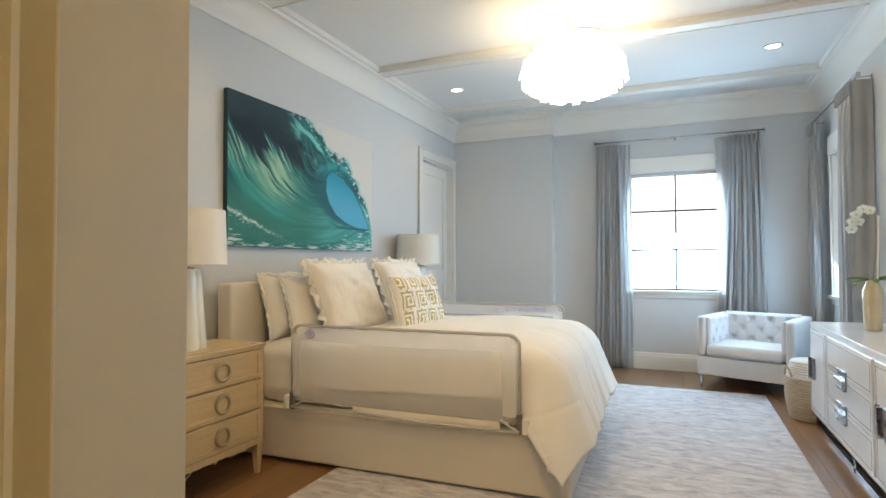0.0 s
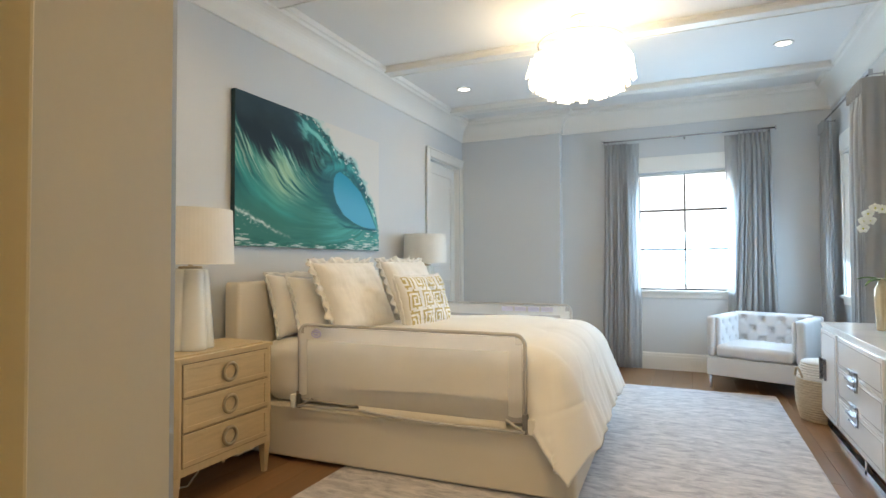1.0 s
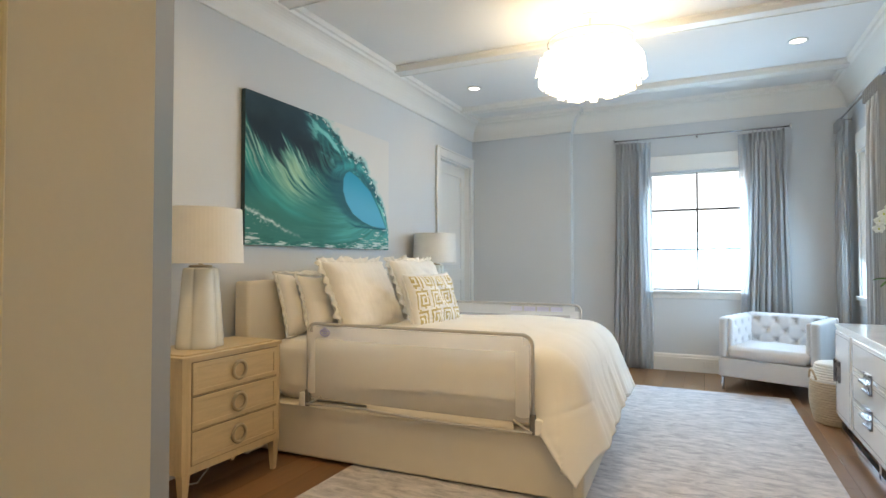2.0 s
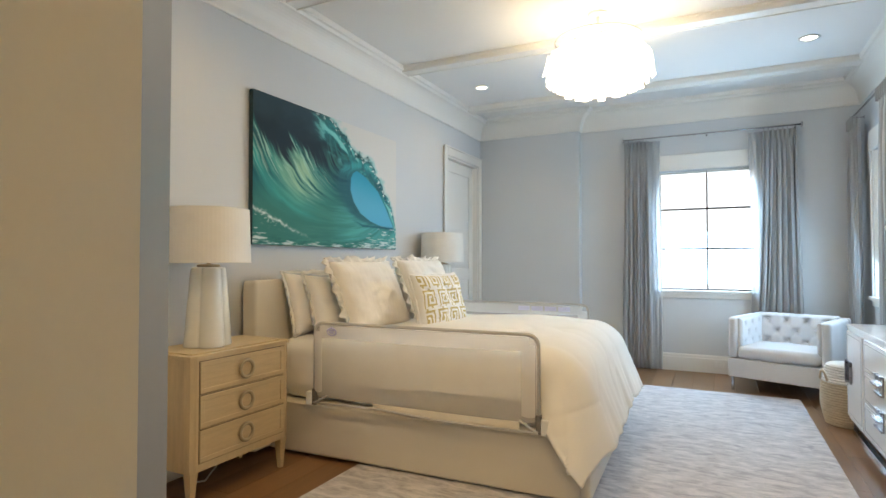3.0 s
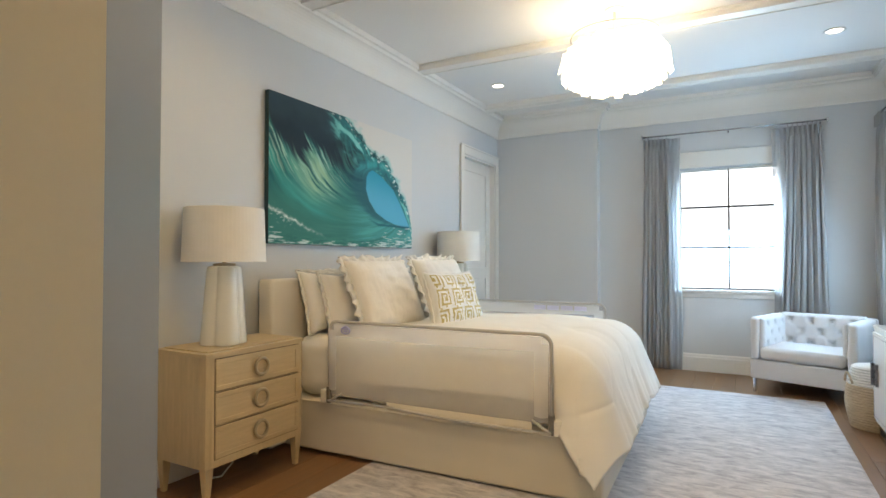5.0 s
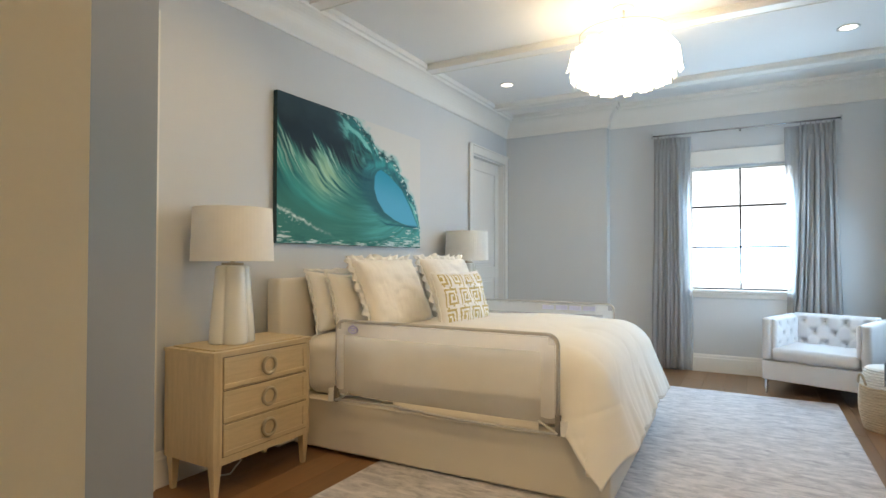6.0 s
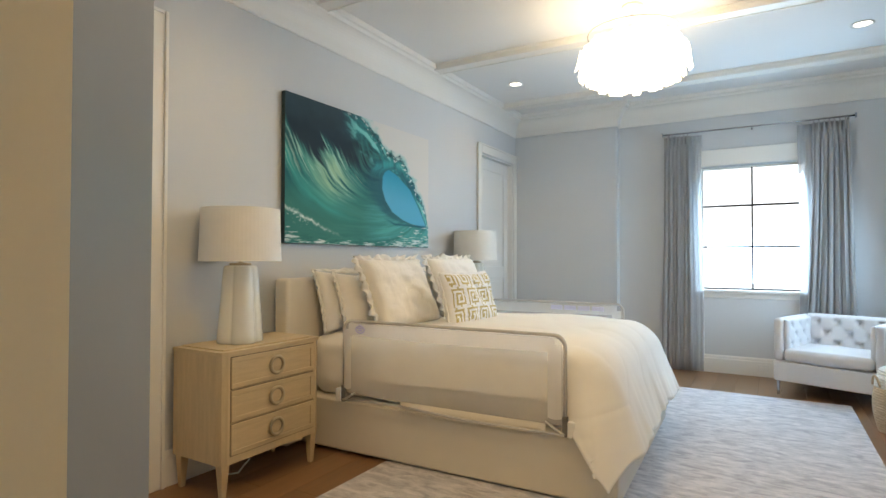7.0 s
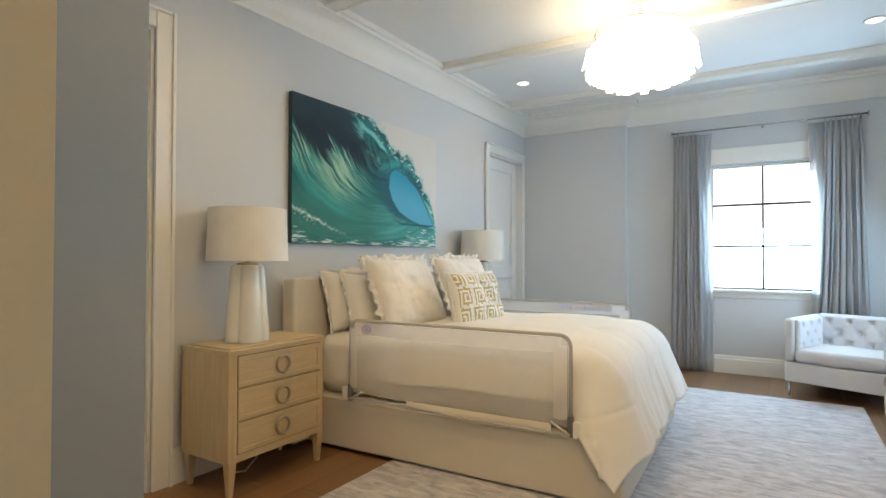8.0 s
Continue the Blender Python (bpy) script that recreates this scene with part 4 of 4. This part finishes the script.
# ---- armchair ----
def tufted(w, h, th, nu, nv, seed=0):
    """A buttoned pad in local x (width) and z (height), facing -y."""
    bm = bmesh.new()
    gx, gz = 48, 32
    buttons = []
    for r in range(nv):
        k = nu if r % 2 == 0 else nu - 1
        for c in range(k):
            buttons.append((w * (c + (0.5 if r % 2 == 0 else 1.0)) / nu - w / 2, h * (r + 0.6) / (nv + 0.2)))
    back = []
    g = []
    for j in range(gz + 1):
        row, rb = [], []
        for i in range(gx + 1):
            x, z = -w / 2 + w * i / gx, h * j / gz
            e = min(1, min(x + w / 2, w / 2 - x, z, h - z) / 0.035)
            d = th * (0.45 + 0.55 * math.sqrt(max(0, 1 - (1 - e) ** 2)))
            for bx, bz in buttons:
                q = math.hypot(x - bx, z - bz)
                d -= 0.55 * th * math.exp(-(q / 0.024) ** 2)
                for sx in (-1, 1):
                    ln = abs((x - bx) * sx * 0.7 - (z - bz) * 0.7)
                    if 0 < (z - bz) < 0.10:
                        d -= 0.10 * th * math.exp(-(ln / 0.010) ** 2)
            row.append(bm.verts.new((x, -d, z)))
            rb.append(bm.verts.new((x, 0, z)) if i in (0, gx) or j in (0, gz) else None)
        g.append(row)
        back.append(rb)
    for j in range(gz):
        for i in range(gx):
            bm.faces.new((g[j][i], g[j][i + 1], g[j + 1][i + 1], g[j + 1][i]))
    for j in range(gz):
        for i in (0, gx):
            bm.faces.new((g[j][i], g[j + 1][i], back[j + 1][i], back[j][i]))
    for i in range(gx):
        for j in (0, gz):
            bm.faces.new((g[j][i], g[j][i + 1], back[j][i + 1], back[j][i]))
    return bm, buttons


def add_buttons(buttons, th, parent):
    for bx, bz in buttons:
        bm = bmesh.new()
        bmesh.ops.create_uvsphere(bm, u_segments=10, v_segments=6, radius=0.010, matrix=Matrix.LocRotScale((bx, -0.48 * th - 0.004, bz), None, (1, 0.6, 1)))
        part("button", bm, M_CHAIR, parent, smooth=True)


def armchair(m):
    c = empty("armchair", m)
    w, d, h = 0.83, 0.74, 0.70
    part("seat_frame", soft_box((0.0, 0.0, 0.13), (w, d, 0.305), 0.012, (1, 1, 1)), M_CHAIR, c)
    part("back_shell", soft_box((0.0, d - 0.075, 0.306), (w, d, h - 0.006), 0.02, (1, 1, 1)), M_CHAIR, c)
    for x in (0.0, w - 0.075):
        part("arm", lumpy(soft_box((x, 0.004, 0.306), (x + 0.075, d - 0.077, h - 0.004), 0.030, (3, 14, 8)), 0.004, 7), M_CHAIR, c, smooth=True)
    part("seat_cushion", lumpy(soft_box((0.079, -0.010, 0.307), (w - 0.079, d - 0.150, 0.425), 0.045, (18, 16, 4)), 0.010, 6, 2), M_CHAIR, c, smooth=True)
    bm, bt = tufted(w - 0.155, 0.325, 0.085, 4, 3)
    pad = part("back_pad", bm, M_CHAIR, c, "buttoned back pad", smooth=True)
    pad.location = (w / 2, d - 0.076, 0.385)
    add_buttons(bt, 0.085, pad)
    for x, rot in ((0.077, 90), (w - 0.077, -90)):
        bm, bt = tufted(d - 0.17, 0.285, 0.04, 3, 3)
        pad = part("arm_pad", bm, M_CHAIR, c, "buttoned inner arm pad", smooth=True)
        pad.matrix_basis = pose(x, (d - 0.14) / 2 + 0.02, 0.40, 0, 0, rot)
        add_buttons(bt, 0.04, pad)
    for x in (0.03, w - 0.03):
        for y in (0.03, d - 0.03):
            bm = box((x - 0.011, y - 0.011, 0.0), (x + 0.011, y + 0.011, 0.131), 0.002)
            part("leg", bm, M_CHROME, c, "slim chrome leg")
    return tagged(c, "white velvet tub armchair with buttoned back and chrome legs", "armchair")


armchair(pose(2.845, 5.70, 0, 0, 0, -21))

# ---- woven basket ----
bk = empty("basket", pose(3.66, 4.84, 0))
for k in range(24):
    z = 0.012 + k * 0.0185
    r = 0.150 + 0.045 * math.sin(math.pi * min(1, (k + 3) / 27))
    ring = [((r + 0.003 * math.sin(a * 20 + k * math.pi)) * math.cos(a), (r + 0.003 * math.sin(a * 20 + k * math.pi)) * math.sin(a), z) for a in np.linspace(0, 2 * math.pi, 60, endpoint=False)]
    part("coil", tube(ring, 0.0105, 6, closed=True), M_BASKW if k > 16 else M_BASK, bk, smooth=True)
part("bottom", lathe([(0.001, 0.004), (0.15, 0.004), (0.15, 0.016), (0.001, 0.016)], 32), M_BASK, bk)
part("lid", lathe([(0.001, 0.452), (0.10, 0.456), (0.150, 0.452), (0.160, 0.445), (0.150, 0.438), (0.001, 0.438)], 40), M_BASKW, bk, "white cloth lid", smooth=True)
for s in (math.pi * 1.08, math.pi * 0.1):
    hp = [(0.19 * math.cos(s + q * 0.3), 0.19 * math.sin(s + q * 0.3), 0.36 + 0.07 * (1 - q * q) - 0.03) for q in np.linspace(-1, 1, 11)]
    part("handle", tube([(x * 1.06, y * 1.06, z) for x, y, z in hp], 0.008, 8), M_BASK, bk, "twisted seagrass handle", smooth=True)
tagged(bk, "round seagrass basket with a white woven top band", "basket")

# ---- dresser ----
def dresser(m, length, d, z0, z1):
    """Built with its front in local x (from 0 to -length along the wall), facing -y; depth d."""
    ds = empty("dresser", m)
    part("body", box((0.0, 0.0, z0), (length, d, z1 - 0.022), 0.003), M_LACQ, ds)
    part("top", box((-0.006, -0.008, z1 - 0.0215), (length + 0.006, d, z1), 0.003), M_LACQ, ds)
    # grey for thin raised strips drawn as the shade in panel grooves
    M_GROOVESHADE = mat("groove_shade", (0.16, 0.16, 0.165), 0.6)

    def front(name, a, b, lo, hi):
        bm = box((a, -0.016, lo), (b, -0.001, hi), 0.002)
        for p, q, r, s in ((a + 0.018, b - 0.018, lo + 0.018, lo + 0.022), (a + 0.018, b - 0.018, hi - 0.022, hi - 0.018)):
            box((p, -0.0175, r), (q, -0.0155, s), bm=bm)
        f = part(name, bm, M_LACQ, ds)
        for p, q, r, s in ((a + 0.022, b - 0.022, lo + 0.022, lo + 0.026), (a + 0.022, b - 0.022, hi - 0.026, hi - 0.022),
                           (a + 0.022, a + 0.026, lo + 0.026, hi - 0.026), (b - 0.026, b - 0.022, lo + 0.026, hi - 0.026)):
            part("groove_shade_line", box((p, -0.0168, r), (q, -0.0155, s)), M_GROOVESHADE, f)
        return f

    def plate(parent, x, z, w, h, upright):
        part("handle_plate", box((x - w / 2, -0.023, z - h / 2), (x + w / 2, -0.0165, z + h / 2), 0.002), M_HANDLE, parent, "square chrome handle plate")
        for k in (-1, 0, 1):
            deep = 0.048 if k == 0 else 0.034
            if upright:
                c = x + k * (w / 2 - 0.006)
                part("grip", box((c - 0.006, -deep, z - h / 2), (c + 0.006, -0.0235, z + h / 2), 0.002), M_HANDLE if k else M_CHROME, parent)
            else:
                c = z + k * (h / 2 - 0.006)
                part("grip", box((x - w / 2, -deep, c - 0.006), (x + w / 2, -0.0235, c + 0.006), 0.002), M_HANDLE if k else M_CHROME, parent)

    lo, hi = z0 + 0.03, z1 - 0.045
    for a, b, hx in ((0.035, 0.485, 0.135), (length - 0.485, length - 0.035, length - 0.36)):
        f = front("door", a, b, lo, hi)
        plate(f, hx, (lo + hi) / 2 + 0.02, 0.15, 0.15, True)
    a, b = 0.535, length - 0.535
    third = (hi - lo) / 3
    for k in range(3):
        f = front("drawer", a, b, lo + k * third + 0.002, lo + (k + 1) * third - 0.002)
        if k < 2:
            plate(f, a + 0.39, lo + (k + 1) * third - 0.012, 0.17, 0.115, False)
    for x in (0.03, length / 2, length - 0.03):
        for y in (0.03, d - 0.05):
            part("base_post", box((x - 0.02, y - 0.015, 0.0), (x + 0.02, y + 0.015, z0 - 0.0005), 0.002), M_CHROME, ds)
    part("base_bar", box((0.0505, 0.015, 0.0), (length - 0.0505, 0.045, 0.03), 0.002), M_CHROME, ds, "polished chrome plinth bar")
    part("base_bar", box((0.015, 0.0505, 0.0), (0.045, d - 0.07, 0.03), 0.002), M_CHROME, ds)
    return tagged(ds, "white lacquered dresser with chrome handles and plinth", "dresser")


dresser(pose(3.600, 4.615, 0, 0, 0, -90), 2.0, 0.45, 0.105, 0.777)

# ---- orchid in a vase, on the dresser ----
M_VASE = mat("champagne_glass", (0.70, 0.60, 0.42), 0.12, 3, 0.35, metal=0.35, stretch=(9, 9, 0.6))
ZV = 0.778
vs = part("vase", lathe([(0.001, 0.0), (0.042, 0.0), (0.047, 0.01), (0.052, 0.10), (0.056, 0.20), (0.054, 0.265), (0.040, 0.295), (0.034, 0.31), (0.040, 0.335), (0.037, 0.335), (0.030, 0.31), (0.001, 0.30)], 48, (3.855, 4.13, ZV), lobes=10, depth=0.05), M_VASE, smooth=True)
tagged(vs, "champagne glass vase with wavy flutes on the dresser", "vase")
M_LEAF = mat("orchid_leaf", (0.07, 0.16, 0.035), 0.4, 12, 0.25, 0.1, 60)
M_STEM = mat("orchid_stem", (0.30, 0.33, 0.20), 0.5, 20, 0.2)
M_PETAL = thin_cloth("orchid_petal", (0.88, 0.88, 0.82), 0.3)
M_LIP = mat("orchid_lip", (0.62, 0.60, 0.12), 0.5, 30, 0.2)
orc = empty("orchid", pose(3.855, 4.13, ZV + 0.325))


def leaf_bm(length, width, droop):
    bm = bmesh.new()
    rows = []
    for i in range(11):
        t = i / 10
        w = width * math.sin(math.pi * min(1, 0.08 + 0.92 * t)) ** 0.7 + 0.002
        x, z = length * t, 0.5 * length * t - droop * t * t
        rows.append([bm.verts.new((x, s * w, z + abs(s) * w * 0.5)) for s in (-1, -0.5, 0, 0.5, 1)])
    for a, b in zip(rows, rows[1:]):
        for k in range(4):
            bm.faces.new((a[k], a[k + 1], b[k + 1], b[k]))
    return bm


for k, (az, ln, dr) in enumerate(((150, 0.15, 0.06), (205, 0.13, 0.09), (20, 0.16, 0.05), (330, 0.14, 0.08), (80, 0.12, 0.05), (265, 0.12, 0.06))):
    lf = part("leaf", leaf_bm(ln, 0.017, dr), M_LEAF, orc, smooth=True)
    lf.matrix_basis = pose(0, 0, -0.012, 0, 0, az)
    sol = lf.modifiers.new("thickness", "SOLIDIFY")
    sol.thickness = 0.003
spine = [(0.0, 0.0, -0.03), (0.012, -0.01, 0.12), (0.02, -0.012, 0.28), (0.022, -0.01, 0.40), (0.01, 0.0, 0.455), (-0.035, 0.015, 0.475), (-0.07, 0.03, 0.45), (-0.095, 0.035, 0.39), (-0.10, 0.04, 0.33)]
part("stem", tube(spine, 0.004, 8), M_STEM, orc, smooth=True)
part("stake", tube([(0.024, -0.014, -0.03), (0.034, -0.018, 0.42)], 0.006, 8), M_WHITEP, orc)
for (x, y, z), yaw in (((-0.005, -0.01, 0.455), 230), ((-0.04, 0.0, 0.465), 250), ((-0.075, 0.015, 0.43), 255), ((-0.095, 0.02, 0.385), 240), ((-0.10, 0.025, 0.335), 250), ((-0.065, 0.015, 0.385), 270)):
    fl = None
    for k in range(5):
        a = 2 * math.pi * k / 5 + math.pi / 2
        big = k in (1, 4)
        ln, wd = (0.036, 0.020) if big else (0.032, 0.012)
        bm = bmesh.new()
        rows = []
        for i in range(7):
            t = i / 6
            w = wd * math.sin(math.pi * (0.1 + 0.86 * t)) + 0.001
            rows.append([bm.verts.new((0.010 * math.sin(t * 2) - 0.006 * s * s, math.cos(a) * ln * t - math.sin(a) * w * s, math.sin(a) * ln * t + math.cos(a) * w * s)) for s in (-1, 0, 1)])
        for p, q in zip(rows, rows[1:]):
            for c in range(2):
                bm.faces.new((p[c], p[c + 1], q[c + 1], q[c]))
        if fl is None:
            fl = part("flower", bm, M_PETAL, orc, "white orchid bloom", smooth=True)
            fl.matrix_basis = pose(x, y, z, 0, 0, yaw)
        else:
            part("petal", bm, M_PETAL, fl, smooth=True)
    bm = bmesh.new()
    bmesh.ops.create_uvsphere(bm, u_segments=8, v_segments=6, radius=0.007)
    part("lip", bm, M_LIP, fl, smooth=True)
tagged(orc, "white orchid with arching stem and green leaves", "orchid")

# ---- small fittings ----
out = empty("wall_socket", pose(2.76, YN - 0.018, 0.09))
part("plate", box((-0.055, -0.006, -0.035), (0.055, -0.0005, 0.035), 0.003), M_WHITEP, out)
for x in (-0.022, 0.022):
    part("outlet", box((x - 0.014, -0.008, -0.018), (x + 0.014, -0.006, 0.018), 0.003), M_TRIM, out)
tagged(out, "white double wall socket in the skirting board", "wall socket")
cord = part("lamp_cord", tube([(0.06, 1.95, 0.02), (0.10, 1.90, 0.012), (0.16, 1.85, 0.010), (0.20, 1.92, 0.008), (0.13, 2.02, 0.008), (0.08, 2.10, 0.008), (0.05, 2.06, 0.05), (0.03, 2.0, 0.2)], 0.005, 8), M_WHITEP, smooth=True)
tagged(cord, "loose white lamp cord on the floor under the nightstand", "cable")

# ---- floor planks ----
rnd = random.Random(12)
plank_mesh = {}
x = -0.13
while x < XE + 0.12:
    y = YS - 0.13 - rnd.uniform(0.1, 1.2)
    while y < YN + 0.1:
        ln = rnd.choice((1.2, 1.6, 2.0))
        a, b = max(y, YS - 0.13), min(y + ln, YN + 0.15)
        if b - a > 0.05:
            kq = round(b - a, 3)
            if kq not in plank_mesh:
                bm = box((0.001, 0.0, -0.02), (0.189, kq - 0.002, 0.0))
                me = bpy.data.meshes.new("plank")
                bm.to_mesh(me)
                bm.free()
                me.materials.append(M_FLOOR)
                plank_mesh[kq] = me
            p = new("plank", plank_mesh[kq])
            p.parent = floor_ob
            p.location = (x, a, 0)
        y += ln
    x += 0.19
